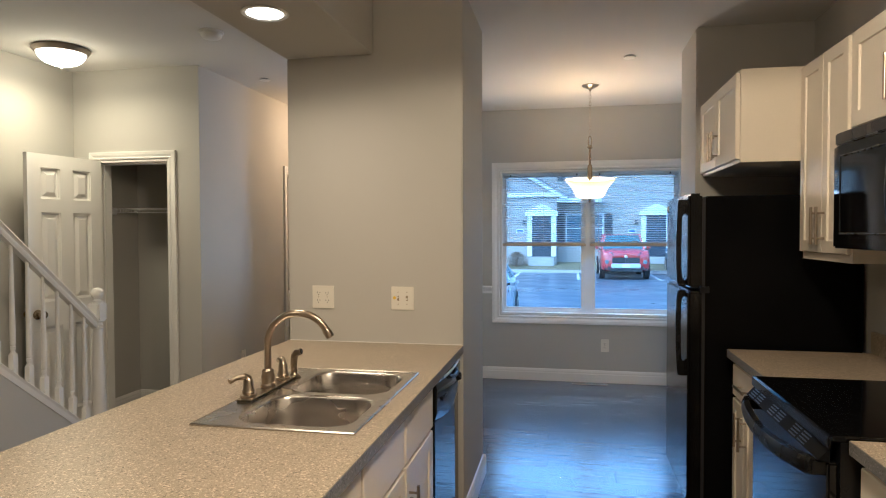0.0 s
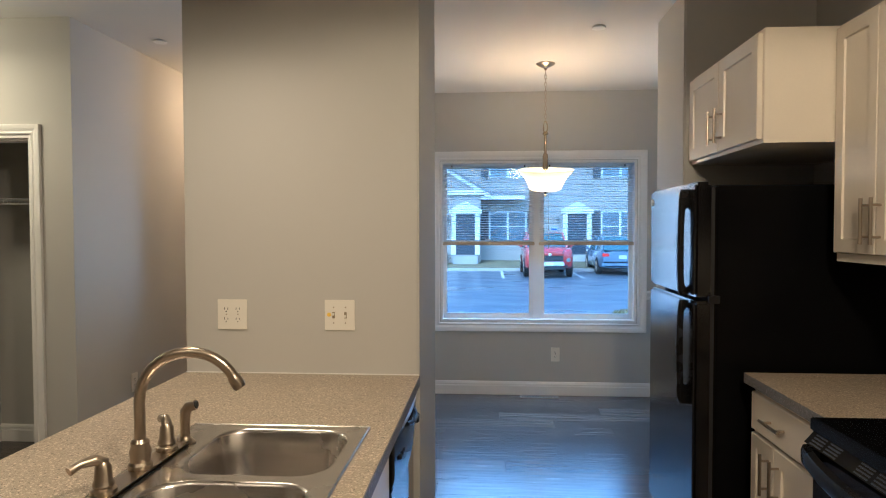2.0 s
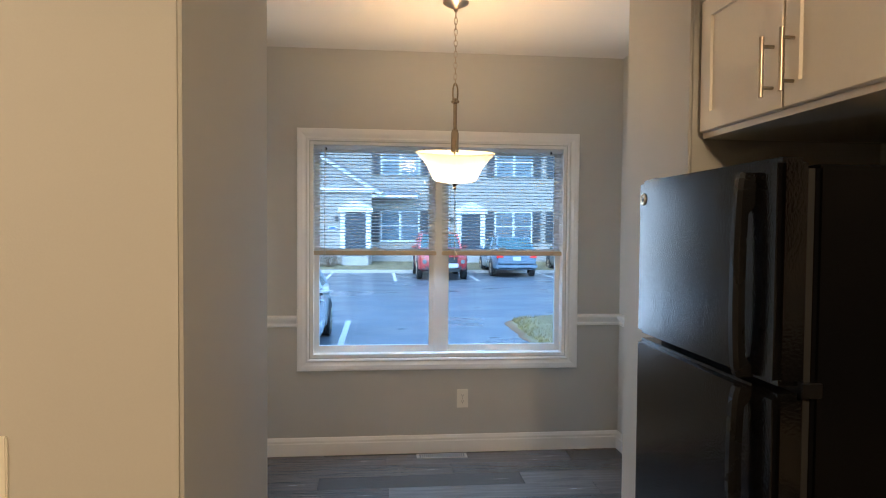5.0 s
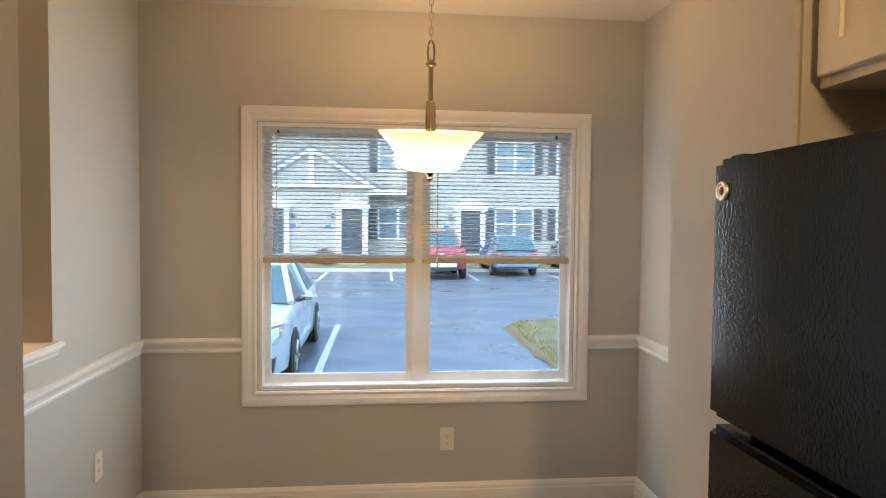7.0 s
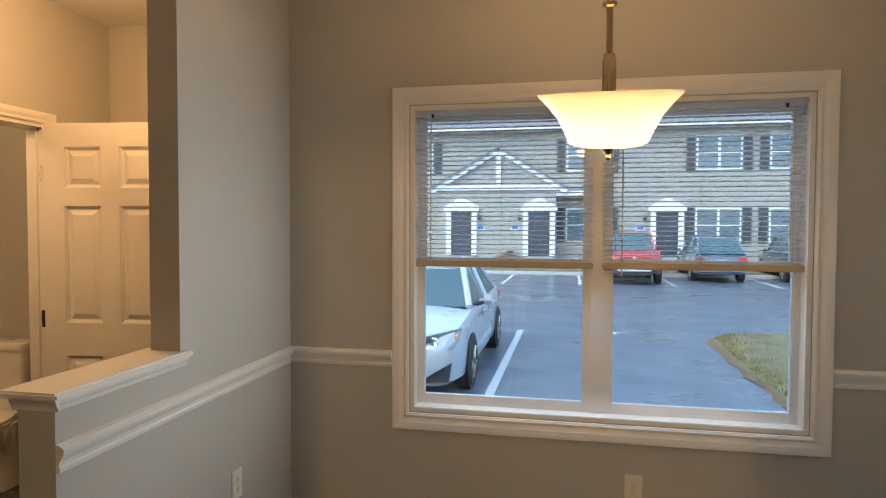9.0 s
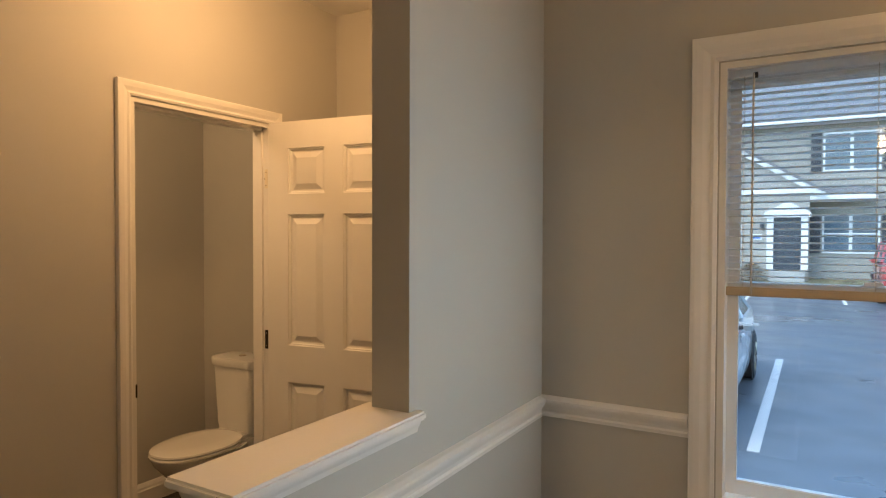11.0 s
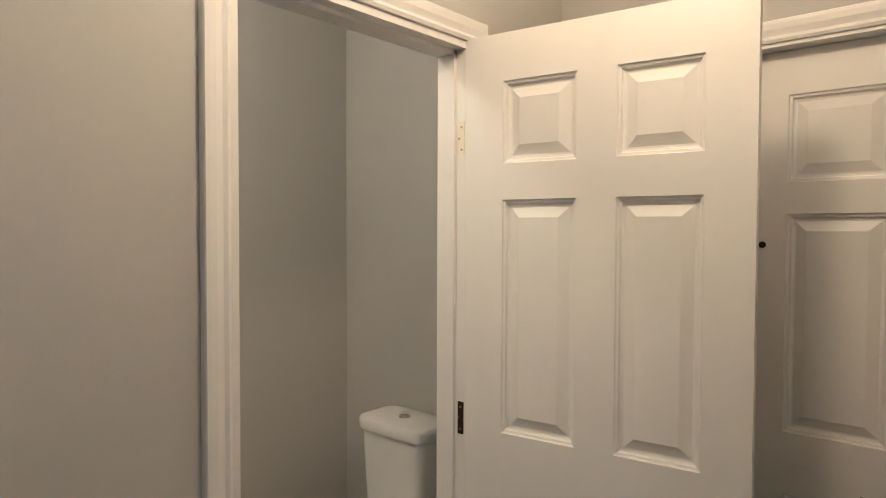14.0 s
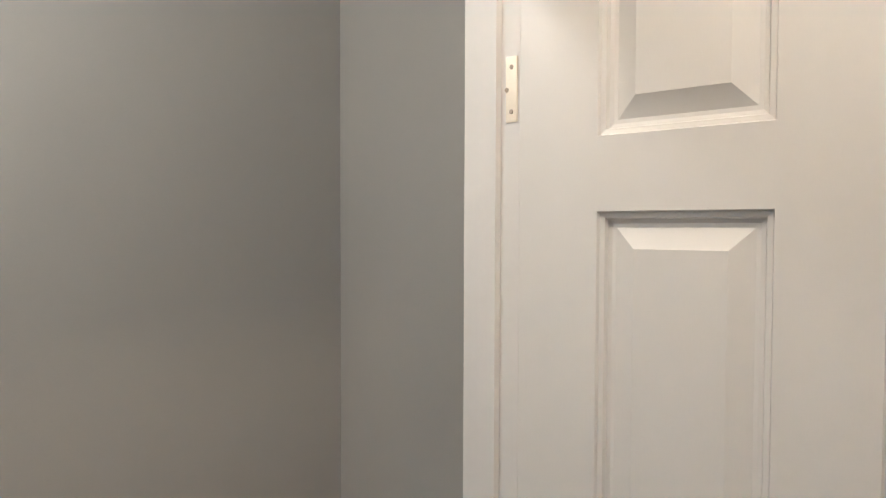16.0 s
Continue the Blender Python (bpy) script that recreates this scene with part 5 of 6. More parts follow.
def asphalt():
    m = mat("wet_asphalt", (0.080, 0.090, 0.104), 0.3, vary=0.28, scale=1.6, fine=90, bump=0.25, dist=0.004, rvary=0.05)
    n, l = m.node_tree.nodes, m.node_tree.links
    p = n["Principled BSDF"]
    tc, mp, nz, mr = n.new("ShaderNodeTexCoord"), n.new("ShaderNodeMapping"), n.new("ShaderNodeTexNoise"), n.new("ShaderNodeMapRange")
    mp.inputs["Scale"].default_value = (0.5, 0.9, 1)
    nz.inputs["Scale"].default_value, nz.inputs["Detail"].default_value = 1.2, 6
    mr.inputs["From Min"].default_value, mr.inputs["From Max"].default_value = 0.35, 0.68
    mr.inputs["To Min"].default_value, mr.inputs["To Max"].default_value = 0.26, 0.46
    l.new(tc.outputs["Object"], mp.inputs[0])
    l.new(mp.outputs[0], nz.inputs["Vector"])
    l.new(nz.outputs["Fac"], mr.inputs[0])
    l.new(mr.outputs[0], p.inputs["Roughness"])
    return m


ASPH = asphalt()
solid("ground", B(-600, 600, 7.3, 900, GZ - 0.6, GZ - 0.03), GRASS, "dull winter lawn reaching the horizon", "ground")
solid("road", B(-45, 45, 7.4, 31.0, GZ - 0.2, GZ), ASPH, "wet dark asphalt parking lot", "parking lot")
solid("kerb", B(-45, 45, 31.0, 31.16, GZ - 0.1, GZ + 0.13, bevel=0.02), CONC, "pale concrete kerb along the parking lot", "kerb")
bm = bmesh.new()
q = [bm.verts.new(p) for p in ((-45, 31.16, GZ + 0.10), (45, 31.16, GZ + 0.10), (45, 34.2, -0.12), (-45, 34.2, -0.12))]
bm.faces.new(q)
ext = bmesh.ops.extrude_face_region(bm, geom=bm.faces[:])
bmesh.ops.translate(bm, verts=[v for v in ext["geom"] if isinstance(v, bmesh.types.BMVert)], vec=(0, 0, -0.3))
bmesh.ops.recalc_face_normals(bm, faces=bm.faces)
solid("lawn_ground", bm, GRASS, "sloping winter lawn in front of the far building", "ground")
for x, y0, y1 in ((-0.865, 11.0, 16.2), (-2.30, 26.3, 31.0), (0.40, 26.6, 31.0), (3.6, 26.6, 31.0), (7.0, 26.6, 31.0), (10.2, 26.6, 31.0), (-5.2, 26.3, 31.0), (-3.75, 11.0, 16.2)):
    solid("parking_line_road", B(x - 0.055, x + 0.055, y0, y1, GZ, GZ + 0.004), STRIPE, "painted white parking line", "parking line")
dr = thing("survey_mark", "small white paint mark on the asphalt", "paint mark", pose(0.9, 16.3, GZ))
part("mark", B(0.84, 0.98, 16.22, 16.30, GZ, GZ + 0.004), STRIPE, dr)
part("mark", B(0.89, 0.93, 16.10, 16.22, GZ, GZ + 0.004), STRIPE, dr)


def island_edge(y, inset=0.0):
    """Left edge of the grass island beside the lot."""
    return 2.40 + 0.02 * (y - 13.5) ** 2 * 0.4 + 0.9 * max(0, y - 15.7) ** 1.5 + 0.22 * max(0, 11 - y) + (0.05 + 0.25 * inset) * noise.noise((y * 2.1, 3.3 + inset * 9, 0)) + 0.08 * noise.noise((y * 7.1, 1.3, inset * 20)) + inset


def island_bm(inset, z, top):
    bm = bmesh.new()
    ys = [8.0 + inset + (8.6 - 2 * inset) * i / 30 for i in range(31)]
    rows = []
    for y in ys:
        x0 = island_edge(y, inset)
        rows.append([bm.verts.new((x0 + (11 - x0) * (j / 12) ** 1.6, y, z + (top * min(1, j / 2)) + 0.02 * noise.noise((y * 1.3, j * 0.8, 0)))) for j in range(13)])
    for a, b in zip(rows, rows[1:]):
        for i in range(12):
            bm.faces.new((a[i], a[i + 1], b[i + 1], b[i]))
    bmesh.ops.recalc_face_normals(bm, faces=bm.faces)
    return bm


solid("mulch_ground", island_bm(0.0, GZ + 0.006, 0.012), EARTH, "bare brown earth edge of the grass island", "ground")
solid("island_ground", island_bm(0.12, GZ + 0.012, 0.06), GRASS, "grass island beside the parking lot", "ground")
rng = random.Random(4)
verts, faces = [], []
for i in range(9000):
    y = rng.uniform(8.3, 16.3)
    x0 = island_edge(y, 0.15)
    x = x0 + rng.random() ** 1.5 * 5.0
    h, a = rng.uniform(0.025, 0.075), rng.uniform(0, 6.28)
    z = GZ + 0.05
    dx, dy = math.cos(a) * 0.010, math.sin(a) * 0.010
    lx, ly = rng.uniform(-0.03, 0.03), rng.uniform(-0.03, 0.03)
    k = len(verts)
    verts += [(x - dx, y - dy, z), (x + dx, y + dy, z), (x + lx, y + ly, z + h)]
    faces.append((k, k + 1, k + 2))
me = bpy.data.meshes.new("grass")
me.from_pydata(verts, [], faces)
me.materials.append(mat("grass_blades", (0.19, 0.155, 0.055), 0.8, vary=0.5, scale=3, fine=40, bump=0, spec=0.15))
tagged(new("grass", me), "short yellow-green winter grass on the island", "grass", "", "stuff")

# ---- the building across the lot ----
def siding(name, col):
    """Clapboards: a saw-tooth relief and a thin shadow line every board."""
    m = mat(name, col, 0.6, vary=0.04, scale=1.0, fine=40, bump=0)
    n, l = m.node_tree.nodes, m.node_tree.links
    p = n["Principled BSDF"]
    tc, sp, mul, fr_, b = n.new("ShaderNodeTexCoord"), n.new("ShaderNodeSeparateXYZ"), n.new("ShaderNodeMath"), n.new("ShaderNodeMath"), n.new("ShaderNodeBump")
    mul.operation, fr_.operation = "MULTIPLY", "FRACT"
    mul.inputs[1].default_value = 1 / 0.125
    b.inputs["Strength"].default_value, b.inputs["Distance"].default_value, b.invert = 0.6, 0.014, True
    l.new(tc.outputs["Object"], sp.inputs[0])
    l.new(sp.outputs["Z"], mul.inputs[0])
    l.new(mul.outputs[0], fr_.inputs[0])
    l.new(fr_.outputs[0], b.inputs["Height"])
    l.new(b.outputs[0], p.inputs["Normal"])
    return m


SIDING = siding("tan_grey_clapboard", (0.27, 0.25, 0.212))
SHAKE = siding("grey_shake_gable", (0.25, 0.235, 0.21))
ROOF = mat("grey_shingles", (0.14, 0.14, 0.145), 0.9, vary=0.25, scale=4, fine=14, bump=0.4, dist=0.02, stretch=(1, 4, 4))
EXTW = mat("white_exterior_trim", (0.62, 0.62, 0.62), 0.5, vary=0.03)
SHUT = mat("black_shutter", (0.03, 0.03, 0.035), 0.5)
DDOOR = mat("dark_blue_door", (0.03, 0.035, 0.045), 0.4)
FARGLASS = mat("far_window_glass", (0.10, 0.13, 0.16), 0.06, vary=0.3, scale=0.8, bump=0, rvary=0.02)
BLUEP = mat("blue_number_plate", (0.03, 0.09, 0.30), 0.4, bump=0)

bl = thing("apartment_building", "two-storey tan clapboard apartment building with grey roof", "building", pose(0, 34, -0.2))
part("wall", B(-24, 26, 34.0, 43.0, -0.5, 6.16), SIDING, bl)
bm = bmesh.new()
q = [bm.verts.new(p) for p in ((-24.4, 33.55, 6.10), (26.4, 33.55, 6.10), (26.4, 38.5, 8.6), (-24.4, 38.5, 8.6), (26.4, 43.45, 6.10), (-24.4, 43.45, 6.10))]
for f in ((0, 1, 2, 3), (3, 2, 4, 5), (0, 3, 5), (1, 4, 2), (0, 5, 4, 1)):
    bm.faces.new([q[i] for i in f])
bmesh.ops.recalc_face_normals(bm, faces=bm.faces)
rf = part("roof", bm, ROOF, bl)
part("gutter", B(-24.4, 26.4, 33.45, 33.58, 6.02, 6.14, bevel=0.02), EXTW, rf)


def far_window(x0, x1, z0, z1, y=34.0):
    w = part("window", B(x0, x1, y - 0.05, y, z0, z1), EXTW, bl, "white double window")
    xm = (x0 + x1) / 2
    for a, b in ((x0 + 0.07, xm - 0.06), (xm + 0.06, x1 - 0.07)):
        for c, d in ((z0 + 0.07, (z0 + z1) / 2 - 0.03), ((z0 + z1) / 2 + 0.03, z1 - 0.07)):
            part("pane", B(a, b, y - 0.058, y - 0.046, c, d), FARGLASS, w)
    for a, b in ((x0 - 0.42, x0 - 0.06), (x1 + 0.06, x1 + 0.42)):
        part("shutter", B(a, b, y - 0.06, y - 0.002, z0, z1, bevel=0.01), SHUT, bl, "black louvred shutter")


for x0, x1 in ((5.53, 7.44), (8.58, 10.5), (-0.17, 1.75), (-8.4, -6.50), (14.6, 16.5)):
    far_window(x0, x1, 4.09, 5.62)
    if x0 > -8:
        far_window(x0, x1, 0.84, 2.40)


def far_door(xc, y, z0=0.20):
    d = part("door", B(xc - 0.48, xc + 0.48, y - 0.03, y, z0, z0 + 2.06), DDOOR, bl, "dark panelled entrance door")
    s = part("door_surround", B(xc - 0.72, xc - 0.48, y - 0.10, y, z0, z0 + 2.12), EXTW, bl)
    part("door_surround", B(xc + 0.48, xc + 0.72, y - 0.10, y, z0, z0 + 2.12), EXTW, bl)
    bm = bmesh.new()
    pr = [(xc - 0.82, z0 + 2.06), (xc + 0.82, z0 + 2.06), (xc + 0.82, z0 + 2.24), (xc + 0.2, z0 + 2.58), (xc, z0 + 2.66), (xc - 0.2, z0 + 2.58), (xc - 0.82, z0 + 2.24)]
    vs = [[bm.verts.new((x, yy, z)) for x, z in pr] for yy in (y - 0.16, y)]
    for i in range(7):
        bm.faces.new((vs[0][i], vs[0][(i + 1) % 7], vs[1][(i + 1) % 7], vs[1][i]))
    bm.faces.new(vs[0])
    bm.faces.new(vs[1][::-1])
    bmesh.ops.recalc_face_normals(bm, faces=bm.faces)
    part("pediment", bm, EXTW, bl)
    for c, e in ((z0 + 0.15, z0 + 0.9), (z0 + 1.05, z0 + 1.95)):
        for a, b in ((xc - 0.38, xc - 0.05), (xc + 0.05, xc + 0.38)):
            part("panel", B(a, b, y - 0.036, y - 0.028, c, e, bevel=0.006), DDOOR, d)
    part("step", B(xc - 0.62, xc + 0.62, y - 0.35, y, -0.35, z0 - 0.06), CONC, bl)


def plaque(x, y, z=1.48):
    p_ = part("number_plate", B(x - 0.20, x + 0.20, y - 0.03, y, z - 0.11, z + 0.11, bevel=0.012), EXTW, bl, "white number plate with a blue field")
    part("number", B(x - 0.15, x + 0.15, y - 0.034, y - 0.029, z - 0.065, z + 0.065), BLUEP, p_)


def wall_lamp(x, y, z=1.95):
    part("wall_lamp", B(x - 0.06, x + 0.06, y - 0.18, y, z - 0.12, z + 0.12, bevel=0.03), SHUT, bl, "small black wall lamp")


# projecting bay with the gable
bay = part("bay", B(-5.95, -0.60, 33.0, 34.0, -0.4, 3.20), SIDING, bl)
AP, GL, GR = (-3.21, 4.98), (-6.10, 3.22), (-0.40, 3.20)
bm = bmesh.new()
t = [[bm.verts.new((x, y, z)) for x, z in (GL, GR, AP)] for y in (33.0, 34.0)]
bm.faces.new(t[0])
for i in range(3):
    bm.faces.new((t[0][i], t[0][(i + 1) % 3], t[1][(i + 1) % 3], t[1][i]))
bmesh.ops.recalc_face_normals(bm, faces=bm.faces)
part("gable", bm, SHAKE, bl, "grey shake gable")


def beam(a, b, w, y0, y1, m, name):
    a, b = Vector((a[0], 0, a[1])), Vector((b[0], 0, b[1]))
    d = (b - a).normalized()
    n_ = Vector((-d.z, 0, d.x)) * w
    bm = bmesh.new()
    vs = [[bm.verts.new((p.x, y, p.z)) for p in (a - n_ * 0.3, b - n_ * 0.3, b + n_ * 0.7, a + n_ * 0.7)] for y in (y0, y1)]
    bm.faces.new(vs[0])
    bm.faces.new(vs[1][::-1])
    for i in range(4):
        bm.faces.new((vs[0][i], vs[0][(i + 1) % 4], vs[1][(i + 1) % 4], vs[1][i]))
    bmesh.ops.recalc_face_normals(bm, faces=bm.faces)
    return part(name, bm, m, bl)


beam((GL[0] - 0.25, GL[1] - 0.12), AP, 0.22, 32.86, 32.98, EXTW, "rake_board")
beam(AP, (GR[0] + 0.25, GR[1] - 0.12), 0.22, 32.86, 32.98, EXTW, "rake_board")
beam((GL[0] - 0.25, GL[1] + 0.06), (AP[0], AP[1] + 0.16), 0.10, 32.8, 36, ROOF, "gable_roof")
beam((AP[0], AP[1] + 0.16), (GR[0] + 0.25, GR[1] + 0.06), 0.10, 32.8, 36, ROOF, "gable_roof")
part("tie_beam", B(GL[0] + 0.1, GR[0] - 0.1, 32.90, 32.99, 3.20, 3.42), EXTW, bl)
part("king_post", B(AP[0] - 0.10, AP[0] + 0.10, 32.90, 32.99, 3.42, AP[1]), EXTW, bl)
bm = bmesh.new()
q = [bm.verts.new(p) for p in ((-0.5, 33.1, 3.14), (1.6, 33.1, 3.14), (1.6, 34, 3.42), (-0.5, 34, 3.42))]
bm.faces.new(q)
part("porch_roof", bm, ROOF, bl)
part("porch_fascia", B(-0.6, 1.6, 33.02, 33.1, 2.94, 3.15), EXTW, bl)
far_door(-4.93, 33.0)
far_door(-1.36, 33.0)
far_door(4.32, 34.0)
far_door(12.6, 34.0)
plaque(-4.05, 33.0)
plaque(-2.45, 33.0)
plaque(3.15, 34.0)
wall_lamp(-4.08, 33.0)
wall_lamp(-2.25, 33.0)
wall_lamp(3.35, 34.0)
# shrub against the bay
rng = random.Random(9)
verts, faces = [], []
for i in range(2200):
    a, r, h = rng.uniform(0, 6.28), rng.random() ** 0.6 * 0.52, rng.random()
    r *= math.sqrt(max(0.05, 1 - h * h))
    x, y, z = -2.58 + math.cos(a) * r * 1.1, 32.35 + math.sin(a) * r * 0.8, -0.24 + h * 0.68
    s = rng.uniform(0.02, 0.05)
    k = len(verts)
    for _ in range(3):
        verts.append((x + rng.uniform(-s, s), y + rng.uniform(-s, s), z + rng.uniform(-s, s)))
    faces.append((k, k + 1, k + 2))
me = bpy.data.meshes.new("leaves")
me.from_pydata(verts, [], faces)
me.materials.append(mat("dry_shrub_leaf", (0.14, 0.10, 0.06), 0.8, vary=0.4, scale=4, bump=0))
shrub = thing("shrub", "small round brown winter shrub by the doors", "shrub", pose(-2.58, 32.35, -0.3))
lv = new("leaves", me)
lv.parent = shrub
lv.matrix_parent_inverse = pose(-2.58, 32.35, -0.3).inverted()
part("stem", tube(bmesh.new(), [(-2.58, 32.35, -0.4), (-2.58, 32.35, 0.05)], 0.04, 8), EARTH, shrub)


# ---- cars ----
def car_paint(name, col):
    m = mat(name, col, 0.28, vary=0.03, scale=2, fine=300, bump=0, coat=0.8, rvary=0.04)
    return m


TINT = mat("tinted_car_glass", (0.05, 0.085, 0.09), 0.12, vary=0.2, scale=1, bump=0, rvary=0.02)
CHROME = mat("chrome", (0.75, 0.75, 0.75), 0.12, 1.0, bump=0)
REDL = mat("red_tail_lens", (0.5, 0.02, 0.02), 0.15, bump=0)
LENS = mat("clear_headlamp_lens", (0.13, 0.14, 0.145), 0.12, bump=0, coat=0.6)
AMBER = mat("amber_lens", (0.7, 0.35, 0.08), 0.2, bump=0)
PLATEM = mat("pale_licence_plate", (0.42, 0.44, 0.47), 0.5, bump=0)


def car(m, paint, label, L, W, belt, roof, st, gh, wheel_r, axles, suv, front_hood):
    """st: stations (y, half width, sill, top); gh: greenhouse (cowl, roof front, roof back, tail) along y. The front is at y 0."""
    ob = thing("parked_car", label, "car", m, group="cars in the lot")
    bm = bmesh.new()
    rings = []
    for y, hw, lo, hi in st:
        sh = min(hi - 0.02, belt)
        half = [(hw * 0.86, lo), (hw * 0.97, lo + 0.06), (hw, lo + 0.22), (hw * 0.995, (lo + sh) / 2 + 0.08), (hw * 0.975, sh - 0.06), (hw * 0.93, sh), (hw * 0.80, hi - 0.015 if hi > sh else hi), (hw * 0.45, hi + 0.012)]
        rings.append([bm.verts.new((x, y, z)) for x, z in half] + [bm.verts.new((0, y, hi + 0.02))] + [bm.verts.new((-x, y, z)) for x, z in half[::-1]])
    n = len(rings[0])
    for a, b in zip(rings, rings[1:]):
        for i in range(n - 1):
            bm.faces.new((a[i], a[i + 1], b[i + 1], b[i]))
        bm.faces.new((a[n - 1], a[0], b[0], b[n - 1]))
    bm.faces.new(rings[0])
    bm.faces.new(rings[-1][::-1])
    bmesh.ops.recalc_face_normals(bm, faces=bm.faces)
    body = part("body", bm, paint, ob, smooth=True, local=True)
    c, rf_, rb_, tl_ = gh
    hb, hr = W / 2 * 0.90, W / 2 * (0.74 if suv else 0.66)
    zb = belt
    def quad(name, pts, mt, lab=""):
        bm = bmesh.new()
        vs = [bm.verts.new(p) for p in pts]
        f = bm.faces.new(vs)
        r = bmesh.ops.extrude_face_region(bm, geom=[f])
        nrm = f.normal.copy() if f.normal.length else Vector((0, 0, 1))
        f.normal_update()
        bmesh.ops.translate(bm, verts=[v for v in r["geom"] if isinstance(v, bmesh.types.BMVert)], vec=f.normal * 0.012)
        bmesh.ops.recalc_face_normals(bm, faces=bm.faces)
        return part(name, bm, mt, ob, lab, local=True)
    quad("windscreen", [(-hb * 0.94, c, zb), (hb * 0.94, c, zb), (hr * 0.94, rf_, roof - 0.03), (-hr * 0.94, rf_, roof - 0.03)], TINT)
    quad("rear_window", [(-hb * 0.92, tl_, zb + 0.02), (hb * 0.92, tl_, zb + 0.02), (hr * 0.92, rb_, roof - 0.04), (-hr * 0.92, rb_, roof - 0.04)], TINT)
    mid = (rf_ + rb_) / 2
    for s in (-1, 1):
        quad("side_window", [(s * hb, c + 0.18, zb), (s * hb, mid, zb), (s * hr, mid, roof - 0.05), (s * hr, rf_ + 0.05, roof - 0.05)], TINT)
        quad("side_window", [(s * hb, mid + 0.05, zb), (s * hb, tl_ - 0.22, zb), (s * hr, rb_ - 0.04, roof - 0.05), (s * hr, mid + 0.05, roof - 0.05)], TINT)
        for pts in ([(s * hb * 0.98, c, zb), (s * hr * 0.99, rf_, roof - 0.03)], [(s * hb, mid + 0.025, zb), (s * hr, mid + 0.025, roof - 0.03)], [(s * hb * 0.97, tl_ - 0.08, zb), (s * hr * 0.97, rb_, roof - 0.03)]):
            part("pillar", tube(bmesh.new(), pts, 0.045, 8), paint, ob, smooth=True, local=True)
    bm = bmesh.new()
    rr = []
    for i in range(9):
        y = rf_ - 0.03 + (rb_ - rf_ + 0.06) * i / 8
        zz = roof - 0.03 + 0.03 * math.sin(math.pi * i / 8)
        rr.append([bm.verts.new((hr * k, y, zz - 0.035 * k ** 4 - dz)) for dz in (0, 0.03) for k in ((-1, -0.8, -0.4, 0, 0.4, 0.8, 1) if dz == 0 else (1, 0.8, 0.4, 0, -0.4, -0.8, -1))])
    for a, b in zip(rr, rr[1:]):
        for i in range(14):
            bm.faces.new((a[i], a[(i + 1) % 14], b[(i + 1) % 14], b[i]))
    bm.faces.new(rr[0])
    bm.faces.new(rr[-1][::-1])
    bmesh.ops.recalc_face_normals(bm, faces=bm.faces)
    rf = part("roof", bm, paint, ob, smooth=True, local=True)
    part("cabin", B(-hb * 0.85, hb * 0.85, c + 0.4, tl_ - 0.35, 0.35, zb + 0.02), SLOT, ob, local=True)
    if suv:
        for s in (-1, 1):
            part("roof_rail", tube(bmesh.new(), [(s * hr * 0.86, rf_ + 0.15, roof - 0.01), (s * hr * 0.86, rf_ + 0.3, roof + 0.05), (s * hr * 0.86, rb_ - 0.3, roof + 0.05), (s * hr * 0.86, rb_ - 0.1, roof - 0.01)], 0.018, 6), CHROME, rf, local=True)
    for y in axles:
        for s in (-1, 1):
            x = s * (W / 2 - 0.10)
            mm = pose(x, y, wheel_r, 0, 90 * s)
            arch = part("wheel_arch", lathe(bmesh.new(), [(0, 0.085), (wheel_r + 0.025, 0.085), (wheel_r + 0.035, 0.098), (wheel_r + 0.03, 0.103), (0, 0.100)], 28, mm), SLOT, ob, local=True)
            ty = part("wheel", lathe(bmesh.new(), [(wheel_r * 0.66, -0.10), (wheel_r * 0.95, -0.10), (wheel_r, -0.06), (wheel_r, 0.09), (wheel_r * 0.95, 0.118), (wheel_r * 0.70, 0.122), (wheel_r * 0.66, 0.11), (wheel_r * 0.66, -0.10)], 32, mm), RUBBER, ob, smooth=True, local=True)
            bm = bmesh.new()
            lathe(bm, [(0, 0.098), (wheel_r * 0.16, 0.100), (wheel_r * 0.18, 0.09), (wheel_r * 0.2, 0.07), (wheel_r * 0.60, 0.06), (wheel_r * 0.62, 0.10), (wheel_r * 0.67, 0.112), (wheel_r * 0.67, 0.06)], 24, mm)
            for k in range(5):
                a = 2 * math.pi * k / 5
                tube(bm, [mm @ Vector((math.cos(a + d_) * wheel_r * r_, math.sin(a + d_) * wheel_r * r_, h_)) for d_, r_, h_ in ((0, 0.12, 0.098), (0.05, 0.62, 0.104))], 0.030, 6)
            part("rim", bm, NICKEL, ty, "alloy rim", True, True)
    hz = front_hood
    for s in (-1, 1):
        bm = bmesh.new()
        x0, x1 = W / 2 * 0.48, W / 2 * 0.90
        pts = [(x0 - 0.02, -0.02, hz - 0.26), (x1, 0.16, hz - 0.23), (x1 + 0.035, 0.44, hz - 0.045), (x0 + 0.08, 0.04, hz - 0.085)]
        vs = [[bm.verts.new((s * x, y + dy, z)) for x, y, z in pts] for dy in (-0.035, 0.10)]
        bm.faces.new(vs[0])
        bm.faces.new(vs[1][::-1])
        for i in range(4):
            bm.faces.new((vs[0][i], vs[0][(i + 1) % 4], vs[1][(i + 1) % 4], vs[1][i]))
        bmesh.ops.recalc_face_normals(bm, faces=bm.faces)
        hl = part("headlight", bm, LENS, ob, local=True)
        part("lamp_bowl", lathe(bmesh.new(), [(0.055, 0), (0.055, 0.02), (0.045, 0.03), (0, 0.012)], 16, pose(s * (x0 + 0.16), 0.075, hz - 0.155, 90)), CHROME, hl, local=True)
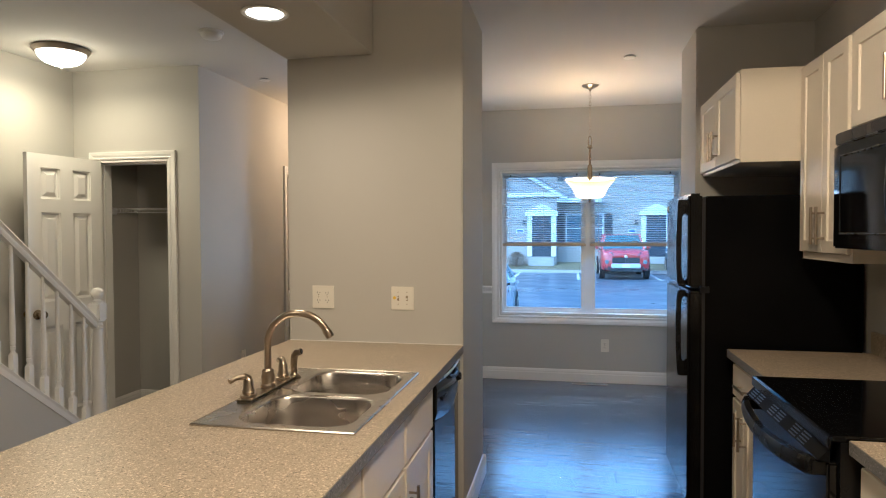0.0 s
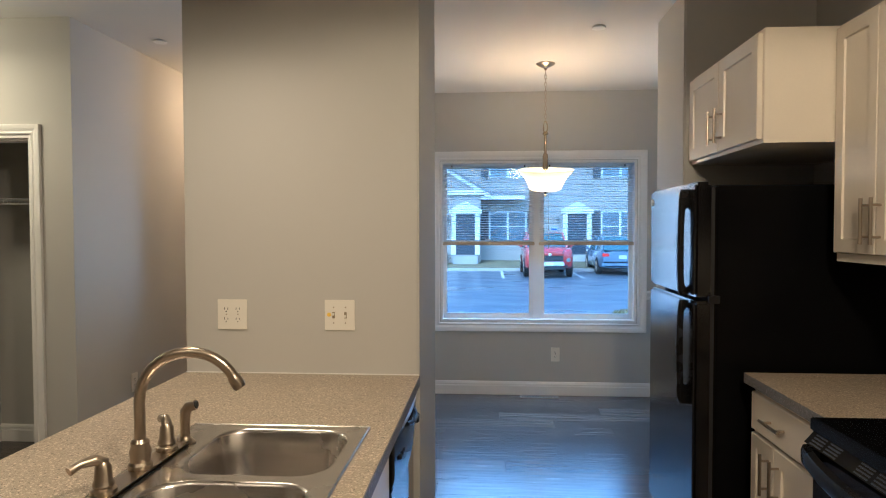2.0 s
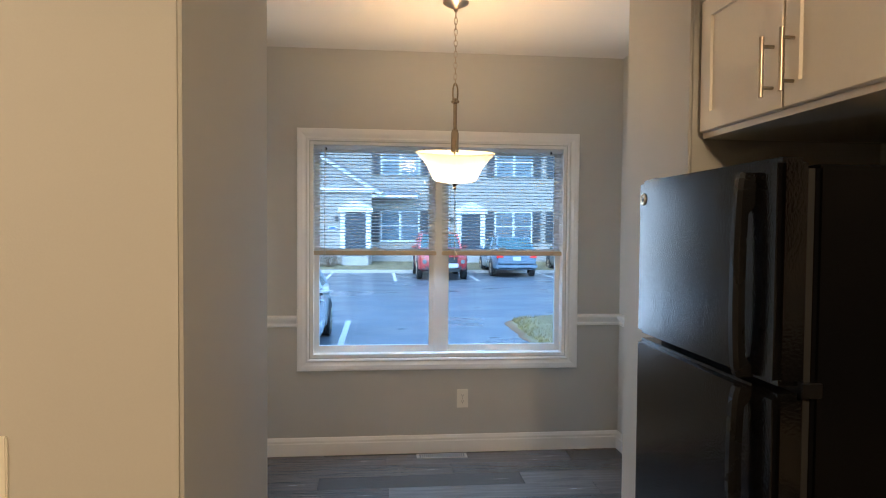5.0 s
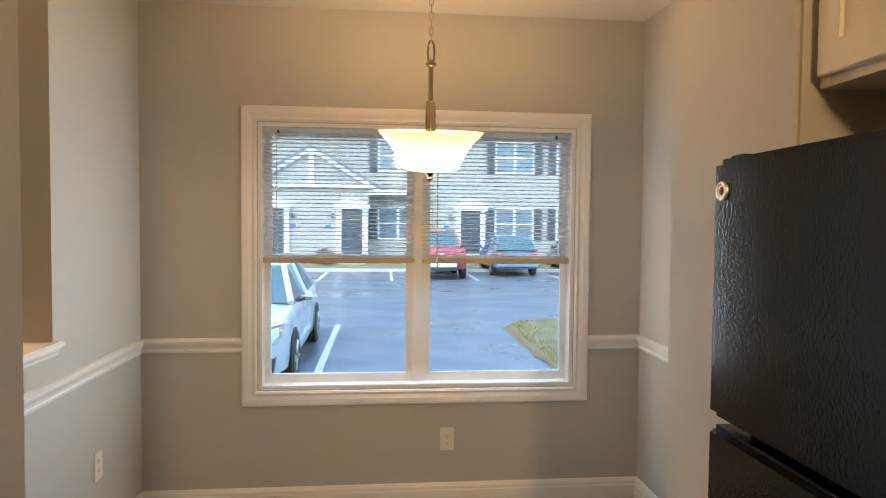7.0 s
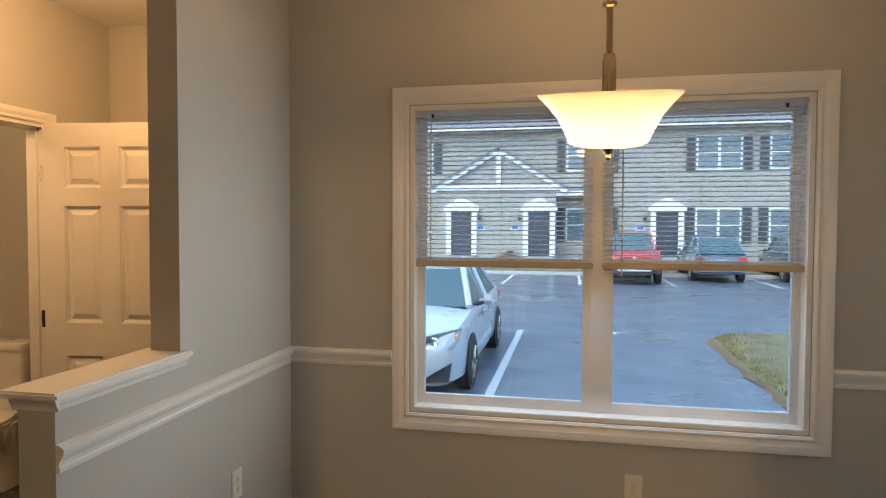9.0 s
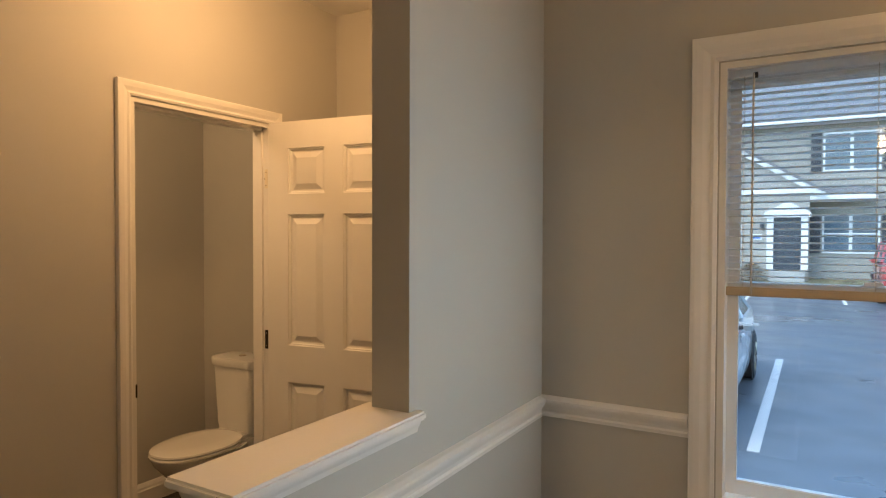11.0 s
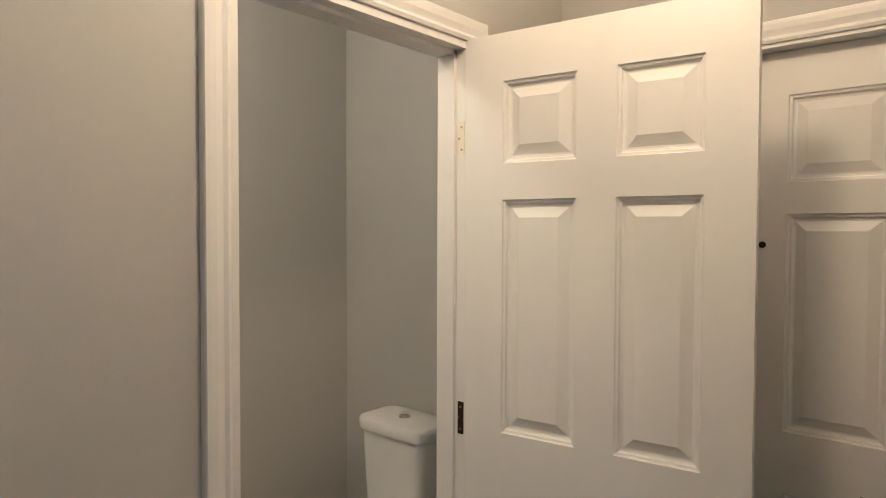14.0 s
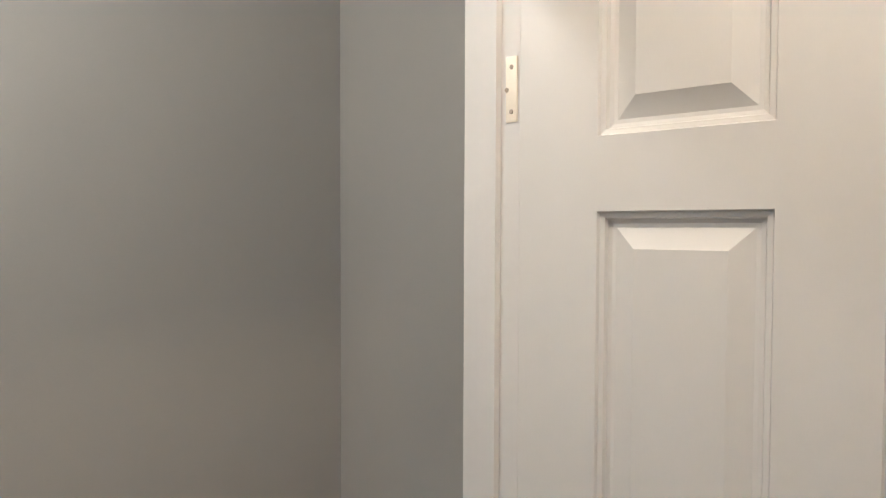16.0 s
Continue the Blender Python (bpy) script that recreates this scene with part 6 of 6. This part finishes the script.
        part("indicator", B(*sorted((s * (x1 - 0.02), s * (x1 + 0.028))), 0.27, 0.36, hz - 0.135, hz - 0.095, bevel=0.01), AMBER, hl, local=True)
        part("tail_light", B(*sorted((s * W / 2 * 0.58, s * W / 2 * 0.90)), L - 0.18, L + 0.012, belt - 0.26, belt - 0.08, bevel=0.03), REDL, ob, local=True)
        mr_ = part("mirror", B(*sorted((s * (W / 2 - 0.02), s * (W / 2 + 0.20))), c + 0.30, c + 0.46, belt - 0.015, belt + 0.135, bevel=0.06), paint, ob, smooth=True, local=True)
        part("mirror_foot", tube(bmesh.new(), [(s * (W / 2 - 0.09), c + 0.38, belt - 0.02), (s * (W / 2 + 0.04), c + 0.38, belt + 0.02)], 0.025, 6), SLOT, mr_, local=True)
        for k in range(2):
            yy = axles[0] + 0.95 + k * 0.95
            part("door_handle", tube(bmesh.new(), [(s * (W / 2 - 0.005), yy, belt - 0.12), (s * (W / 2 + 0.02), yy + 0.04, belt - 0.115), (s * (W / 2 + 0.02), yy + 0.16, belt - 0.115), (s * (W / 2 - 0.005), yy + 0.2, belt - 0.12)], 0.014, 6), paint, ob, local=True)
        fx0, fx1 = W / 2 * 0.52, W / 2 * 0.84
        bm = bmesh.new()
        pts = [(fx0 - 0.02, -0.03, 0.25), (fx1, 0.06, 0.26), (fx1 + 0.03, 0.10, 0.46), (fx0 + 0.14, -0.01, 0.37)] if not suv else [(fx0 + 0.1, 0.0, 0.42), (fx1, 0.06, 0.42), (fx1, 0.06, 0.55), (fx0 + 0.1, 0.0, 0.55)]
        vs = [[bm.verts.new((s * x, y + dy, z)) for x, y, z in pts] for dy in (-0.03, 0.08)]
        bm.faces.new(vs[0])
        bm.faces.new(vs[1][::-1])
        for i in range(4):
            bm.faces.new((vs[0][i], vs[0][(i + 1) % 4], vs[1][(i + 1) % 4], vs[1][i]))
        bmesh.ops.recalc_face_normals(bm, faces=bm.faces)
        part("fog_recess", bm, SLOT, ob, "dark fog lamp recess", local=True)
    if suv:
        part("grille", B(-0.54, 0.54, -0.040, 0.05, 0.68, 0.91, bevel=0.03), SLOT, ob, "dark front grille", local=True)
        part("grille_bar", B(-0.56, 0.56, -0.052, 0.03, 0.905, 0.975, bevel=0.02), paint, ob, local=True)
        part("emblem", lathe(bmesh.new(), [(0.06, 0), (0.06, 0.012), (0.045, 0.016), (0, 0.016)], 18, pose(0, -0.045, 0.94, 90)), CHROME, ob, local=True)
        part("skid_plate", B(-0.57, 0.57, -0.075, 0.02, 0.48, 0.665, bevel=0.03), PLATEM, ob, "pale silver skid plate", local=True)
        part("lower_grille", B(-0.62, 0.62, -0.02, 0.05, 0.34, 0.48, bevel=0.02), SLOT, ob, local=True)
        part("front_plate", B(-0.15, 0.15, -0.088, -0.074, 0.51, 0.645), EXTW, ob, local=True)
        for x in (-0.74, 0.74):
            part("fog_lamp", lathe(bmesh.new(), [(0.085, 0), (0.085, 0.02), (0.06, 0.026), (0.055, 0.012), (0, 0.014)], 18, pose(x, 0.0, 0.73, 90)), LENS, ob, local=True)
    else:
        part("grille", B(-W / 2 * 0.42, W / 2 * 0.42, -0.035, 0.05, hz - 0.22, hz - 0.10, bevel=0.02), SLOT, ob, "dark front grille", local=True)
        part("lower_grille", B(-W / 2 * 0.46, W / 2 * 0.46, -0.03, 0.05, 0.24, 0.40, bevel=0.02), SLOT, ob, local=True)
        part("front_bumper_bar", B(-W / 2 * 0.44, W / 2 * 0.44, -0.055, 0.02, 0.46, 0.56, bevel=0.03), paint, ob, local=True)
    part("rear_bumper", B(-W / 2 * 0.93, W / 2 * 0.93, L - 0.12, L + 0.05, 0.36, 0.58, bevel=0.05), paint, ob, smooth=True, local=True)
    part("licence_plate", B(-0.16, 0.16, L + 0.012 if suv else -0.068, L + 0.026 if suv else -0.056, 0.70 if suv else 0.44, 0.86 if suv else 0.56), PLATEM, ob, "pale licence plate", local=True)
    return ob


SEDAN = [(0.0, 0.62, 0.22, 0.62), (0.06, 0.74, 0.20, 0.70), (0.22, 0.83, 0.18, 0.78), (0.55, 0.885, 0.17, 0.86), (1.0, 0.905, 0.18, 0.92), (1.5, 0.91, 0.20, 0.96), (2.6, 0.91, 0.20, 0.95), (3.7, 0.905, 0.20, 0.98), (4.2, 0.88, 0.22, 1.02), (4.65, 0.82, 0.26, 1.00), (4.80, 0.72, 0.32, 0.90)]
SUVST = [(0.0, 0.80, 0.44, 1.03), (0.08, 0.90, 0.40, 1.13), (0.30, 0.955, 0.36, 1.19), (0.7, 0.975, 0.34, 1.22), (1.3, 0.975, 0.34, 1.24), (2.5, 0.965, 0.34, 1.22), (3.8, 0.96, 0.34, 1.22), (4.5, 0.92, 0.36, 1.22), (4.72, 0.86, 0.40, 1.16)]
CROSS = [(0.0, 0.64, 0.28, 0.72), (0.10, 0.78, 0.25, 0.84), (0.35, 0.88, 0.23, 0.94), (0.9, 0.925, 0.24, 1.02), (1.5, 0.93, 0.26, 1.04), (2.6, 0.93, 0.27, 1.04), (3.7, 0.92, 0.27, 1.05), (4.35, 0.88, 0.30, 1.05), (4.6, 0.80, 0.34, 1.00)]
car(pose(-2.03, 10.72, GZ), car_paint("white_car_paint", (0.38, 0.40, 0.41)), "white sedan parked beside a painted line", 4.8, 1.82, 0.96, 1.46, SEDAN, (1.32, 2.05, 3.35, 4.15), 0.325, (0.95, 3.73), False, 0.86)
car(pose(2.25, 26.75, GZ), car_paint("red_car_paint", (0.26, 0.018, 0.016)), "red off-road car with black wheels facing the lot", 4.72, 1.95, 1.20, 1.84, SUVST, (1.45, 1.95, 4.05, 4.62), 0.40, (0.95, 3.75), True, 1.20)
car(pose(5.45, 32.9, GZ, 0, 0, 180), car_paint("steel_blue_car_paint", (0.10, 0.14, 0.20)), "steel blue crossover car parked nose-in", 4.6, 1.86, 1.04, 1.66, CROSS, (1.30, 1.95, 3.75, 4.50), 0.36, (0.90, 3.62), True, 0.92)
car(pose(8.75, 33.1, GZ, 0, 0, 180), car_paint("black_car_paint", (0.02, 0.022, 0.025)), "black crossover car parked nose-in", 4.6, 1.86, 1.04, 1.70, CROSS, (1.30, 1.95, 3.75, 4.50), 0.36, (0.90, 3.62), True, 0.92)


# ---- floor planks ----
fl = bpy.data.objects["floor"]
rng = random.Random(21)
PW, PLN = 0.178, 1.22
meshes = {}


def plank_mesh(length):
    key = round(length, 2)
    if key not in meshes:
        bm = bmesh.new()
        l, w, b = key / 2 - 0.0004, PW / 2 - 0.0004, 0.0008
        lo = [bm.verts.new((sx * l, sy * w, -0.011)) for sx, sy in ((-1, -1), (1, -1), (1, 1), (-1, 1))]
        md = [bm.verts.new((sx * l, sy * w, -b)) for sx, sy in ((-1, -1), (1, -1), (1, 1), (-1, 1))]
        up = [bm.verts.new((sx * (l - b), sy * (w - b), 0)) for sx, sy in ((-1, -1), (1, -1), (1, 1), (-1, 1))]
        for a, c in ((lo, md), (md, up)):
            for i in range(4):
                bm.faces.new((a[i], a[(i + 1) % 4], c[(i + 1) % 4], c[i]))
        bm.faces.new(up)
        me = bpy.data.meshes.new("plank")
        bm.to_mesh(me)
        bm.free()
        me.materials.append(PLANK)
        meshes[key] = me
    return meshes[key]


row = 0
y = 0.55
while y < 7.05:
    x0, x1 = (-3.70, XR) if y < 4.2 else (-3.70, NX1)
    x = x0 - (0.41 * row % 1.22)
    while x < x1:
        a, b = max(x, x0), min(x + PLN, x1)
        if b - a > 0.06:
            p_ = new("plank", plank_mesh(b - a))
            p_.parent = fl
            p_.location = ((a + b) / 2, y + PW / 2, 0)
        x += PLN
    y += PW
    row += 1
